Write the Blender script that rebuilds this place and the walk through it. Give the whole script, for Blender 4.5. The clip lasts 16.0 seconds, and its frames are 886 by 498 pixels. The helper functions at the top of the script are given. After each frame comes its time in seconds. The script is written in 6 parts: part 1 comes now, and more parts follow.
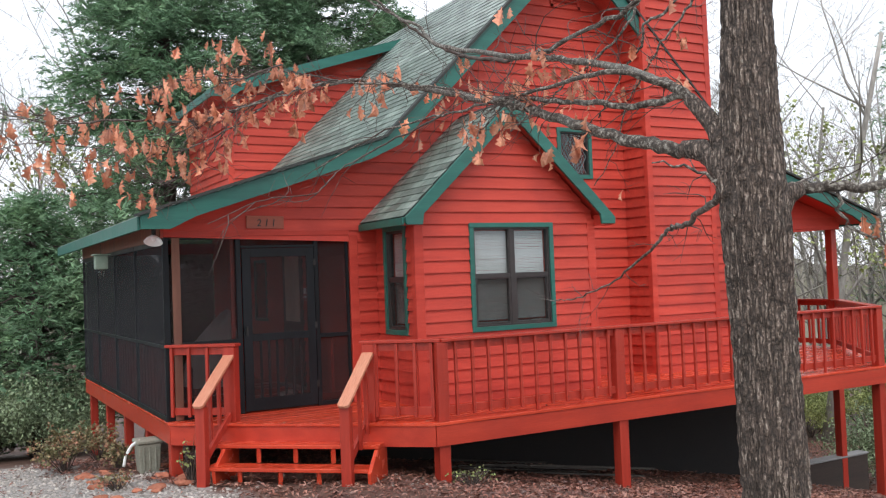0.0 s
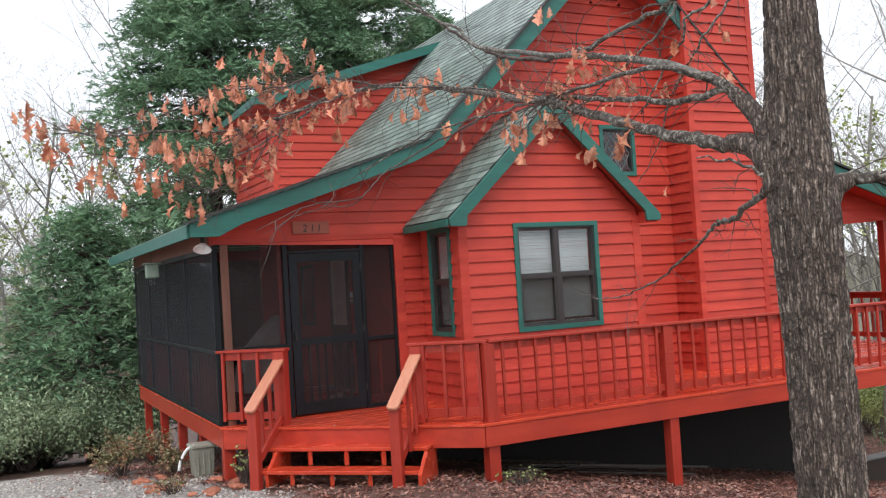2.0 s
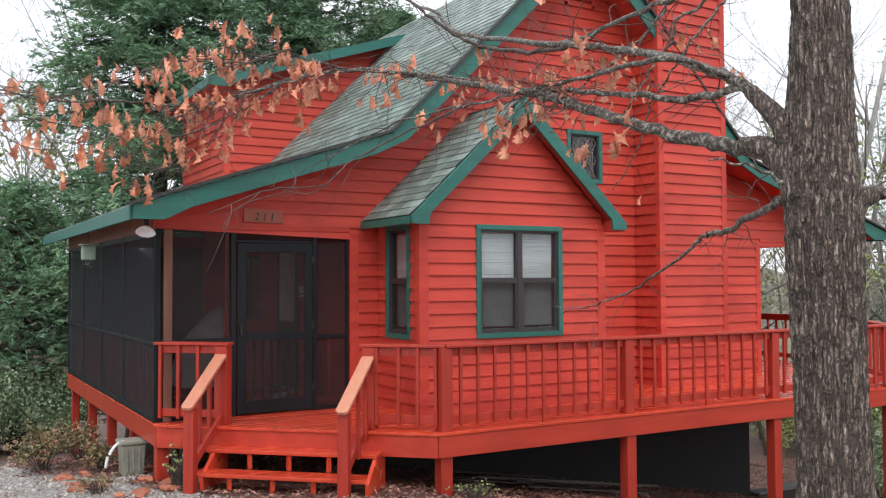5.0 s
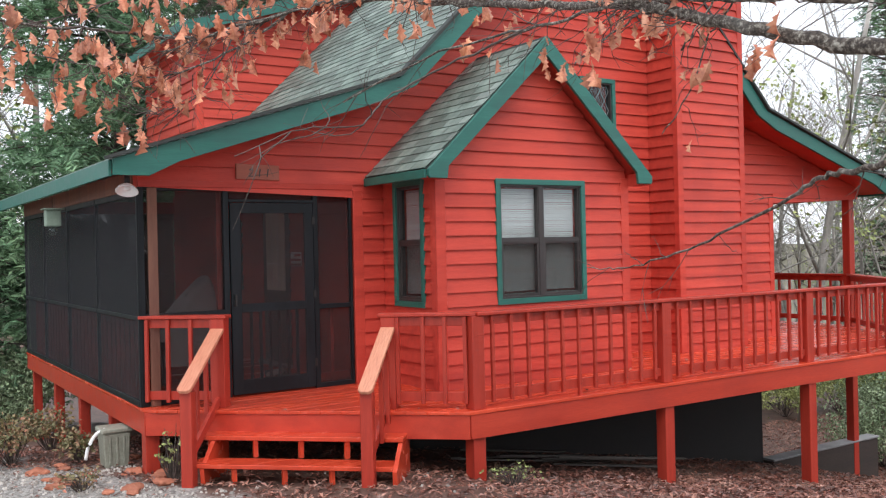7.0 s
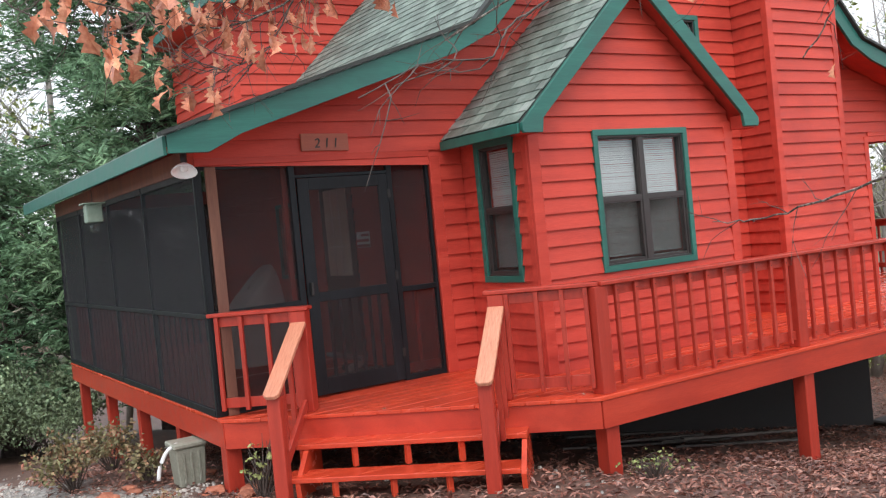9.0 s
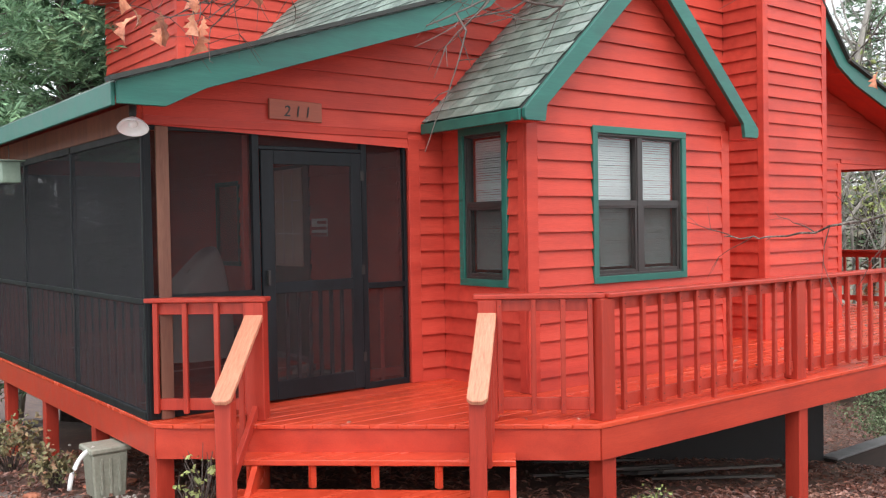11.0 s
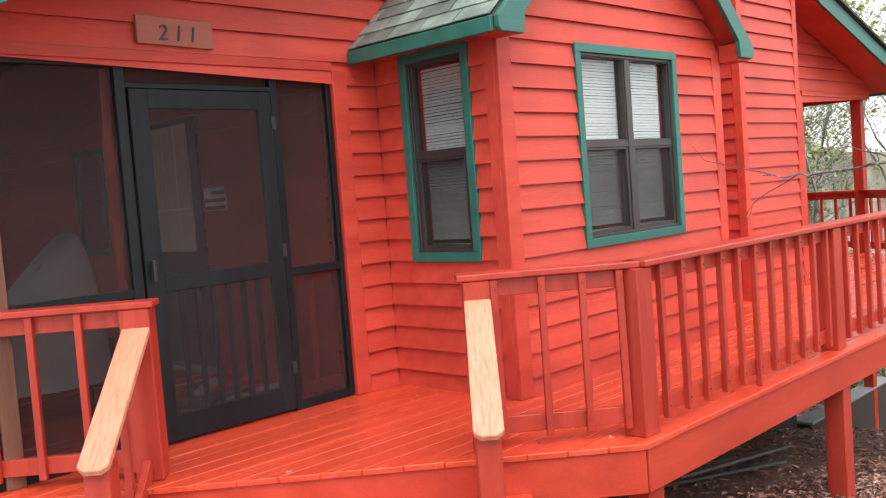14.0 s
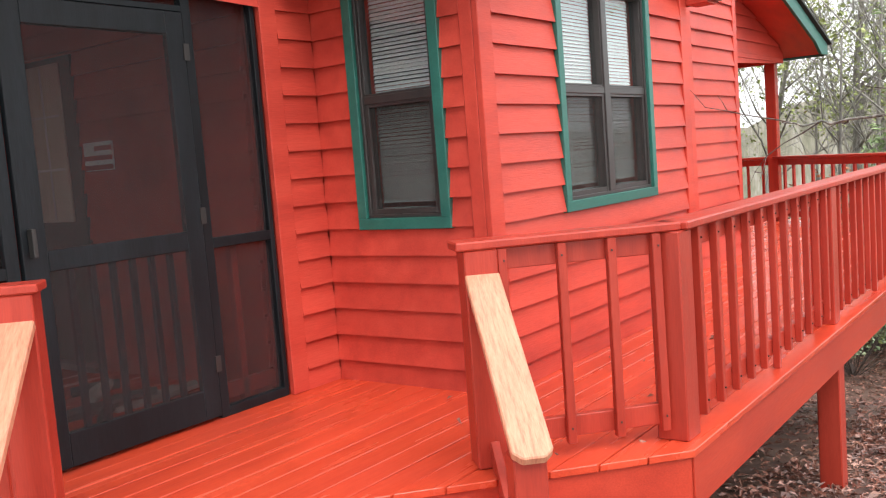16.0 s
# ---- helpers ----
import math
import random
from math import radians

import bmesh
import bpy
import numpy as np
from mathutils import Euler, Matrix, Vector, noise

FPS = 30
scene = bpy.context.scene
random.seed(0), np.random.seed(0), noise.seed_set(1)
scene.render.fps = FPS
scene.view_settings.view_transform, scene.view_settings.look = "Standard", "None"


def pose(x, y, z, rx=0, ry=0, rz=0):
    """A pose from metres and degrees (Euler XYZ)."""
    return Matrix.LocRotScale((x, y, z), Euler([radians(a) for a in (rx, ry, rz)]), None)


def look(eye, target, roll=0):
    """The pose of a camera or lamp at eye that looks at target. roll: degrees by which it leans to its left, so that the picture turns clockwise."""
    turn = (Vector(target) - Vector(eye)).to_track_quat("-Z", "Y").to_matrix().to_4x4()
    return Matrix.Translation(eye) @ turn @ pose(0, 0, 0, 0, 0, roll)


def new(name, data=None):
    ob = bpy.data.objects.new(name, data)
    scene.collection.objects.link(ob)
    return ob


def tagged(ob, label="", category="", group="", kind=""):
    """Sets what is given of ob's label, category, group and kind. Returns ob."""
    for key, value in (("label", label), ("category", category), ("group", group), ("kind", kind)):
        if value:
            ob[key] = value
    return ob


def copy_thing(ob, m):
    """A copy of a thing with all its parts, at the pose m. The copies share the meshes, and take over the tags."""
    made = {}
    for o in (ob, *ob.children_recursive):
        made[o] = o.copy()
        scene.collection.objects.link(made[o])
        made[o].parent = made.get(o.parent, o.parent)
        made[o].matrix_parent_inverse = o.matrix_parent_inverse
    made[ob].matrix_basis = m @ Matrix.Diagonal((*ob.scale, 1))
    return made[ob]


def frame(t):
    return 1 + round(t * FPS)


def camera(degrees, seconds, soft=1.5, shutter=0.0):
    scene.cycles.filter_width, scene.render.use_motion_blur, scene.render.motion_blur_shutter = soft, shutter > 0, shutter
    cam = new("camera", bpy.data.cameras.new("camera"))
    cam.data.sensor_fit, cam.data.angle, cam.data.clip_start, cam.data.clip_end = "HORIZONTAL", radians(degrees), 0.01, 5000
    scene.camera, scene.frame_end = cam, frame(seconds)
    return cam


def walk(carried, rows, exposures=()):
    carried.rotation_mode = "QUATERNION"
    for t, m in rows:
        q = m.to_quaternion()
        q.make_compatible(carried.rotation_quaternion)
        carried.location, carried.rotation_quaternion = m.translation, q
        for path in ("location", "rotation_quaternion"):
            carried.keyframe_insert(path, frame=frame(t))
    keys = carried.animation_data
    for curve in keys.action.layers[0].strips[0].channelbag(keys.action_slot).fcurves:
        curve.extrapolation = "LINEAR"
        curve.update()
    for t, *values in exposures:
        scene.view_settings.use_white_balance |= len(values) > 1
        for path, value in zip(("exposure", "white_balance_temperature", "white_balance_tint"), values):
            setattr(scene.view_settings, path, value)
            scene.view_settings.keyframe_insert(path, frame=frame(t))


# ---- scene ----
cam = camera(52.0, 16.0, 1.2)
PATH = [
    (0, (0.034, 0.014, 1.687), (1.012, 1.757, 1.748), -2.2),
    (0.5, (-0.005, -0.019, 1.676), (0.943, 1.742, 1.72), -2.1),
    (1, (-0.006, -0.024, 1.682), (0.915, 1.751, 1.73), -2.5),
    (1.5, (0.016, -0.005, 1.691), (0.918, 1.779, 1.749), -3.2),
    (2, (0.011, -0.009, 1.685), (0.904, 1.779, 1.754), -3.5),
    (2.5, (-0.006, -0.021, 1.687), (0.885, 1.767, 1.771), -3.9),
    (3, (0.006, -0.027, 1.69), (0.894, 1.762, 1.789), -3.8),
    (3.5, (0.023, -0.005, 1.696), (0.918, 1.78, 1.806), -2.2),
    (4, (0.05, 0.061, 1.691), (0.967, 1.836, 1.786), -0.3),
    (4.5, (0.075, 0.267, 1.684), (1.042, 2.016, 1.764), -0.2),
    (6.8, (0.0, 1.767, 1.616), (1.089, 3.445, 1.625), -1.0),
    (7, (-0.018, 1.892, 1.607), (1.084, 3.561, 1.605), -1.3),
    (7.5, (-0.004, 2.215, 1.582), (1.031, 3.927, 1.593), -3.1),
    (8, (0.031, 2.541, 1.573), (0.947, 4.319, 1.577), -4.4),
    (8.5, (-0.028, 2.93, 1.539), (0.977, 4.658, 1.501), -5.3),
    (8.7, (-0.05, 3.08, 1.55), (0.994, 4.785, 1.504), -5.7),
    (10.8, (-0.048, 4.296, 1.492), (1.173, 5.88, 1.459), -1.7),
    (11, (0.018, 4.425, 1.49), (1.252, 5.998, 1.442), -1.0),
    (11.5, (0.228, 4.725, 1.472), (1.435, 6.319, 1.436), -2.3),
    (12, (0.324, 5.001, 1.439), (1.595, 6.544, 1.368), -4.0),
    (12.5, (0.457, 5.298, 1.454), (1.854, 6.724, 1.331), -4.8),
    (13, (0.629, 5.589, 1.41), (2.021, 7.019, 1.276), -4.6),
    (13.5, (0.792, 5.887, 1.42), (2.08, 7.412, 1.297), -3.3),
    (14, (0.914, 6.228, 1.425), (2.332, 7.633, 1.301), -4.4),
    (14.5, (1.066, 6.524, 1.389), (2.652, 7.732, 1.23), -1.9),
    (15, (1.286, 6.811, 1.362), (2.936, 7.922, 1.157), -1.7),
    (15.5, (1.336, 7.027, 1.338), (2.948, 8.193, 1.131), -2.6),
    (16, (1.349, 7.359, 1.331), (2.952, 8.538, 1.133), -4.4),
]
EXPOSURES = [(0.0, 0.35, 6250, 12), (4.5, 0.37, 6250, 12), (7.0, 0.50, 6200, 12), (8.5, 0.56, 6250, 12), (11.0, 0.88, 6350, 11), (13.0, 1.04, 6450, 10), (16.0, 1.15, 6500, 10)]
walk(cam, [(t, look(eye, target, roll)) for t, eye, target, roll in PATH], EXPOSURES)

# ---- world and sun: bright overcast ----
world = bpy.data.worlds.new("overcast_sky")
scene.world = world
world.use_nodes = True
wn, wl = world.node_tree.nodes, world.node_tree.links
wn.clear()
sky = wn.new("ShaderNodeTexSky")
sky.sky_type, sky.sun_disc = "NISHITA", False
sky.sun_elevation, sky.sun_rotation = radians(55), radians(206)
sky.air_density, sky.dust_density = 1.0, 3.0
veil = wn.new("ShaderNodeMixRGB")
veil.inputs["Fac"].default_value = 0.85
veil.inputs["Color2"].default_value = (8.6, 8.8, 9.0, 1)
back = wn.new("ShaderNodeBackground")
back.inputs["Strength"].default_value = 0.128
wout = wn.new("ShaderNodeOutputWorld")
wl.new(sky.outputs[0], veil.inputs["Color1"])
wl.new(veil.outputs[0], back.inputs["Color"])
wl.new(back.outputs[0], wout.inputs["Surface"])
sun = new("sun", bpy.data.lights.new("sun", "SUN"))
sun.data.energy, sun.data.angle, sun.data.color = 1.30, radians(45), (1, 0.97, 0.94)
sun.matrix_world = look((0, 0, 0), (0.25, 0.52, -0.82))


# ---- materials ----
def mat(name, stops, rough=0.6, scale=4.0, stretch=(1, 1, 1), bump=0.2, fine=60.0, spread=0.12, metal=0.0,
        dirt=None, dirt_amount=0.25, spec=0.5, coords="Object", island=False, coat=0.0):
    """Noise at two scales between the colours of stops, varied from object to object, with bump and stains."""
    m = bpy.data.materials.new(name)
    m.use_nodes = True
    n, l = m.node_tree.nodes, m.node_tree.links
    b = n["Principled BSDF"]
    tc = n.new("ShaderNodeTexCoord")
    geo = n.new("ShaderNodeNewGeometry")
    mp = n.new("ShaderNodeMapping")
    mp.inputs["Scale"].default_value = stretch
    l.new(geo.outputs["Position"] if coords == "World" else tc.outputs["Object"], mp.inputs["Vector"])
    big, small = n.new("ShaderNodeTexNoise"), n.new("ShaderNodeTexNoise")
    big.inputs["Scale"].default_value, big.inputs["Detail"].default_value = scale, 4
    small.inputs["Scale"].default_value, small.inputs["Detail"].default_value = fine, 3
    l.new(mp.outputs[0], big.inputs["Vector"])
    l.new(mp.outputs[0], small.inputs["Vector"])
    mix = n.new("ShaderNodeMath")
    mix.operation = "MULTIPLY_ADD"
    mix.inputs[1].default_value = 0.35
    l.new(small.outputs["Fac"], mix.inputs[0])
    half = n.new("ShaderNodeMath")
    half.operation = "MULTIPLY"
    half.inputs[1].default_value = 0.65
    l.new(big.outputs["Fac"], half.inputs[0])
    l.new(half.outputs[0], mix.inputs[2])
    ramp = n.new("ShaderNodeValToRGB")
    e = ramp.color_ramp.elements
    e[0].position, e[1].position = 0.34, 0.66
    e[0].color, e[1].color = (*stops[0], 1), (*stops[-1], 1)
    for i, c in enumerate(stops[1:-1]):
        x = e.new(0.34 + 0.32 * (i + 1) / (len(stops) - 1))
        x.color = (*c, 1)
    l.new(mix.outputs[0], ramp.inputs["Fac"])
    colour = ramp.outputs["Color"]
    if dirt:
        st = n.new("ShaderNodeTexNoise")
        st.inputs["Scale"].default_value, st.inputs["Detail"].default_value = 1.3, 6
        l.new(geo.outputs["Position"], st.inputs["Vector"])
        sr = n.new("ShaderNodeMapRange")
        sr.inputs["From Min"].default_value, sr.inputs["From Max"].default_value = 0.5, 0.75
        sr.inputs["To Max"].default_value = dirt_amount
        l.new(st.outputs["Fac"], sr.inputs["Value"])
        dm = n.new("ShaderNodeMixRGB")
        dm.inputs["Color2"].default_value = (*dirt, 1)
        l.new(sr.outputs[0], dm.inputs["Fac"])
        l.new(colour, dm.inputs["Color1"])
        colour = dm.outputs["Color"]
    if spread:
        hv = n.new("ShaderNodeHueSaturation")
        vr = n.new("ShaderNodeMapRange")
        vr.inputs["To Min"].default_value, vr.inputs["To Max"].default_value = 1 - spread, 1 + spread
        if island:
            l.new(geo.outputs["Random Per Island"], vr.inputs["Value"])
        else:
            oi = n.new("ShaderNodeObjectInfo")
            l.new(oi.outputs["Random"], vr.inputs["Value"])
        l.new(vr.outputs[0], hv.inputs["Value"])
        l.new(colour, hv.inputs["Color"])
        colour = hv.outputs["Color"]
    l.new(colour, b.inputs["Base Color"])
    rr = n.new("ShaderNodeMapRange")
    rr.inputs["To Min"].default_value, rr.inputs["To Max"].default_value = max(0.03, rough - 0.12), min(1, rough + 0.12)
    l.new(big.outputs["Fac"], rr.inputs["Value"])
    l.new(rr.outputs[0], b.inputs["Roughness"])
    b.inputs["Metallic"].default_value = metal
    b.inputs["Specular IOR Level"].default_value = spec
    b.inputs["Coat Weight"].default_value = coat
    b.inputs["Coat Roughness"].default_value = 0.12
    if bump:
        bp = n.new("ShaderNodeBump")
        bp.inputs["Strength"].default_value, bp.inputs["Distance"].default_value = bump, 0.01
        l.new(mix.outputs[0], bp.inputs["Height"])
        l.new(bp.outputs[0], b.inputs["Normal"])
    return m


GRAIN_X, GRAIN_Z = (0.25, 3, 3), (3, 3, 0.25)
SIDING = mat("siding_paint", [(0.43, 0.047, 0.032), (0.52, 0.060, 0.039), (0.58, 0.075, 0.048)], 0.45, 3, GRAIN_X, 0.35, 50, 0.07,
             dirt=(0.27, 0.028, 0.023), dirt_amount=0.5, coords="World", spec=0.22)
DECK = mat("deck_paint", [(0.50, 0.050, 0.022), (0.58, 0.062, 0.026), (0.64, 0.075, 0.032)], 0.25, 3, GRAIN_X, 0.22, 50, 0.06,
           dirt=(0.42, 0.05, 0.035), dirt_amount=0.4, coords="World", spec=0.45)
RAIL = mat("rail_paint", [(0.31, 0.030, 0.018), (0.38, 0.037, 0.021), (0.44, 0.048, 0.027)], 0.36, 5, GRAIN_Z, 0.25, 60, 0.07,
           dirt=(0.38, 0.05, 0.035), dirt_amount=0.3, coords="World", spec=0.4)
RIM = mat("rim_paint", [(0.38, 0.036, 0.020), (0.46, 0.045, 0.023), (0.53, 0.058, 0.029)], 0.36, 3, GRAIN_X, 0.28, 50, 0.06,
          dirt=(0.28, 0.03, 0.022), dirt_amount=0.45, coords="World", spec=0.4)
GREEN = mat("green_trim_paint", [(0.014, 0.105, 0.082), (0.019, 0.13, 0.10), (0.028, 0.158, 0.122)], 0.45, 3, GRAIN_X, 0.15, 40, 0.05,
            dirt=(0.03, 0.09, 0.075), dirt_amount=0.5, coords="World")
SHINGLE = mat("shingle_granules", [(0.09, 0.125, 0.105), (0.16, 0.205, 0.175), (0.25, 0.30, 0.265)], 0.52, 6, (1, 1, 1), 0.5, 160, 0.3,
              dirt=(0.09, 0.13, 0.10), dirt_amount=0.35, coords="World")
# paler shingles: the wet slopes' sky sheen is put into the colour
SHINGLE_SHEEN = mat("shingle_granules_far", [(0.15, 0.19, 0.165), (0.23, 0.28, 0.25), (0.34, 0.39, 0.355)], 0.42, 6, (1, 1, 1), 0.4, 160, 0.3,
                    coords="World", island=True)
DARKROOF = mat("roof_edge", [(0.03, 0.035, 0.033), (0.05, 0.055, 0.05)], 0.9, 5, coords="World")
BLACKTRIM = mat("screen_frame_black", [(0.004, 0.005, 0.006), (0.007, 0.009, 0.011), (0.011, 0.014, 0.017)], 0.5, 4, GRAIN_Z, 0.15, 50, 0.08,
                dirt=(0.016, 0.019, 0.022), dirt_amount=0.25, spec=0.25)
BROWNPOST = mat("stained_cedar", [(0.11, 0.038, 0.024), (0.165, 0.065, 0.04), (0.22, 0.095, 0.058)], 0.6, 3, GRAIN_Z, 0.3, 40)
PINE = mat("bare_pine", [(0.48, 0.17, 0.10), (0.62, 0.26, 0.155), (0.68, 0.33, 0.21)], 0.42, 9, (9, 1.1, 1), 0.2, 34, 0.05,
           dirt=(0.55, 0.17, 0.10), dirt_amount=0.5)
BRONZE = mat("window_bronze", [(0.030, 0.026, 0.025), (0.045, 0.038, 0.035)], 0.4, 6, (1, 1, 1), 0.05, 60, 0.04)
BLIND = mat("blind_vinyl", [(0.72, 0.72, 0.70), (0.80, 0.80, 0.78)], 0.45, 2, (1, 1, 1), 0.0, 20, 0.05, island=True)
ROOM = mat("dim_room", [(0.10, 0.09, 0.08), (0.16, 0.14, 0.12)], 0.9, 2)
# dark brown paint taken to near black, with the underdeck shade in the colour
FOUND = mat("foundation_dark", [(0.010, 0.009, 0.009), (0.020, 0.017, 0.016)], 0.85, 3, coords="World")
WALLBROWN = mat("retaining_timber", [(0.030, 0.022, 0.018), (0.06, 0.042, 0.034)], 0.8, 3, GRAIN_X, 0.4, 40, coords="World")
CONCRETE = mat("concrete_cap", [(0.17, 0.17, 0.17), (0.27, 0.27, 0.265)], 0.8, 5, coords="World", dirt=(0.15, 0.14, 0.12))
BARKTHIN = mat("branch_bark", [(0.012, 0.009, 0.007), (0.085, 0.068, 0.055), (0.42, 0.40, 0.34)], 0.85, 34, (1, 1, 1), 1.0, 120, 0.0,
               coords="World", dirt=(0.34, 0.36, 0.33), dirt_amount=0.5)
TWIG = mat("twig_bark", [(0.04, 0.028, 0.023), (0.13, 0.10, 0.085)], 0.8, 20, (1, 1, 1), 0.2, 60, 0.0, coords="World")
FARBARK = mat("grey_bark", [(0.17, 0.16, 0.14), (0.30, 0.28, 0.25), (0.42, 0.40, 0.36)], 0.9, 2, (1, 1, 0.4), 0.3, 12, 0.25, coords="World")
OAKLEAF = mat("dry_oak_leaf", [(0.34, 0.11, 0.065), (0.54, 0.20, 0.11), (0.70, 0.36, 0.21)], 0.5, 14, (1, 1, 1), 0.2, 60, 0.35, coords="World", island=True)
LITTER = mat("leaf_litter", [(0.10, 0.038, 0.028), (0.21, 0.088, 0.062), (0.40, 0.22, 0.16)], 0.4, 3, (1, 1, 1), 0.2, 60, 0.55, coords="World", island=True)
CEDAR = mat("evergreen_spray", [(0.075, 0.145, 0.08), (0.14, 0.255, 0.135), (0.27, 0.41, 0.22)], 0.7, 0.9, (1, 1, 1), 0.0, 8, 0.45, coords="World", island=True)
LAUREL = mat("laurel_leaf", [(0.15, 0.22, 0.08), (0.26, 0.37, 0.15), (0.42, 0.54, 0.27)], 0.4, 0.9, (1, 1, 1), 0.0, 8, 0.4, coords="World", island=True)
HOLLY = mat("underbrush_leaf", [(0.13, 0.19, 0.10), (0.22, 0.29, 0.16), (0.34, 0.40, 0.24)], 0.6, 0.8, (1, 1, 1), 0.0, 8, 0.5, coords="World", island=True)
YELLOWLEAF = mat("spring_leaf", [(0.19, 0.23, 0.08), (0.30, 0.35, 0.12), (0.44, 0.46, 0.18)], 0.6, 0.8, (1, 1, 1), 0.0, 8, 0.4, coords="World", island=True)
PINKLEAF = mat("shrub_leaf", [(0.11, 0.13, 0.05), (0.20, 0.17, 0.08), (0.40, 0.15, 0.10)], 0.6, 6, (1, 1, 1), 0.0, 20, 0.4, coords="World", island=True)
RUSTLEAF = mat("rust_leaf", [(0.40, 0.13, 0.06), (0.52, 0.19, 0.09)], 0.6, 3, (1, 1, 1), 0.0, 20, 0.4, coords="World", island=True)
STONE = mat("gravel_stone", [(0.24, 0.205, 0.18), (0.39, 0.355, 0.315), (0.52, 0.49, 0.445)], 0.6, 8, (1, 1, 1), 0.2, 60, 0.4, coords="World", island=True)
TARP = mat("grey_cover_cloth", [(0.42, 0.41, 0.39), (0.62, 0.60, 0.57)], 0.75, 4, (1, 1, 1), 0.4, 40)
BOXGREY = mat("weathered_plastic", [(0.20, 0.20, 0.155), (0.30, 0.30, 0.24)], 0.6, 5, (1, 1, 1), 0.1, 40)
SAGE = mat("sage_tin", [(0.19, 0.26, 0.20), (0.26, 0.33, 0.26)], 0.5, 6, (1, 1, 1), 0.1, 40)
WHITE = mat("white_enamel", [(0.78, 0.78, 0.78), (0.86, 0.86, 0.86)], 0.25, 6, (1, 1, 1), 0.0, 40)
SIGNWOOD = mat("sign_board", [(0.27, 0.075, 0.045), (0.36, 0.10, 0.06)], 0.6, 5, GRAIN_X, 0.3, 60)
INK = mat("black_numerals", [(0.015, 0.014, 0.013), (0.03, 0.028, 0.026)], 0.5)
CLAY = mat("clay_stone", [(0.28, 0.085, 0.045), (0.44, 0.17, 0.10)], 0.85, 6, (1, 1, 1), 0.5, 50, 0.2)
DRIEDWOOD = mat("weathered_lumber", [(0.045, 0.038, 0.032), (0.10, 0.088, 0.075)], 0.85, 6, GRAIN_X, 0.4, 50, 0.3)
DOORGREEN = mat("dark_green_door", [(0.03, 0.055, 0.045), (0.045, 0.08, 0.065)], 0.45)
CURTAIN = mat("curtain_cloth", [(0.70, 0.64, 0.52), (0.80, 0.75, 0.64)], 0.85, 3, (8, 8, 0.4), 0.3, 30)
# woods lightened, so the haze of distance is in their colour
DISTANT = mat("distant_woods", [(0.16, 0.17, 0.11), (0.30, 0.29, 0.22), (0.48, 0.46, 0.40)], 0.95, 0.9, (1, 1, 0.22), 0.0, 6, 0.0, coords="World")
ROADMAT = mat("wet_road", [(0.14, 0.145, 0.16), (0.2, 0.205, 0.22)], 0.3, 2, coords="World")
FLAGRED = mat("sign_red", [(0.35, 0.05, 0.05), (0.42, 0.07, 0.06)], 0.5)


def glass_material(name, tint, gloss=0.03):
    m = bpy.data.materials.new(name)
    m.use_nodes = True
    n, l = m.node_tree.nodes, m.node_tree.links
    n.clear()
    o, mix, tr, gl, fr, pw, ad = (n.new("ShaderNode" + k) for k in ("OutputMaterial", "MixShader", "BsdfTransparent", "BsdfGlossy", "LayerWeight", "Math", "Math"))
    tr.inputs["Color"].default_value = (*tint, 1)
    gl.inputs["Roughness"].default_value = gloss
    pw.operation, ad.operation = "POWER", "MULTIPLY_ADD"
    pw.inputs[1].default_value, ad.inputs[1].default_value, ad.inputs[2].default_value = 4.0, 0.85, 0.05
    l.new(fr.outputs["Facing"], pw.inputs[0])
    l.new(pw.outputs[0], ad.inputs[0])
    l.new(ad.outputs[0], mix.inputs[0])
    l.new(tr.outputs[0], mix.inputs[1])
    l.new(gl.outputs[0], mix.inputs[2])
    l.new(mix.outputs[0], o.inputs["Surface"])
    return m


def screen_material(name, cover, colour):
    """Insect mesh: part of the light goes straight through, the rest meets dark wire; worn a little unevenly."""
    m = bpy.data.materials.new(name)
    m.use_nodes = True
    n, l = m.node_tree.nodes, m.node_tree.links
    n.clear()
    o, mix, tr, df, no, mr, ge = (n.new("ShaderNode" + k) for k in ("OutputMaterial", "MixShader", "BsdfTransparent", "BsdfDiffuse", "TexNoise", "MapRange", "NewGeometry"))
    no.inputs["Scale"].default_value = 1.6
    mr.inputs["To Min"].default_value, mr.inputs["To Max"].default_value = cover - 0.08, cover + 0.08
    df.inputs["Color"].default_value = (*colour, 1)
    l.new(ge.outputs["Position"], no.inputs["Vector"])
    l.new(no.outputs["Fac"], mr.inputs["Value"])
    l.new(mr.outputs[0], mix.inputs[0])
    l.new(tr.outputs[0], mix.inputs[1])
    l.new(df.outputs[0], mix.inputs[2])
    l.new(mix.outputs[0], o.inputs["Surface"])
    return m


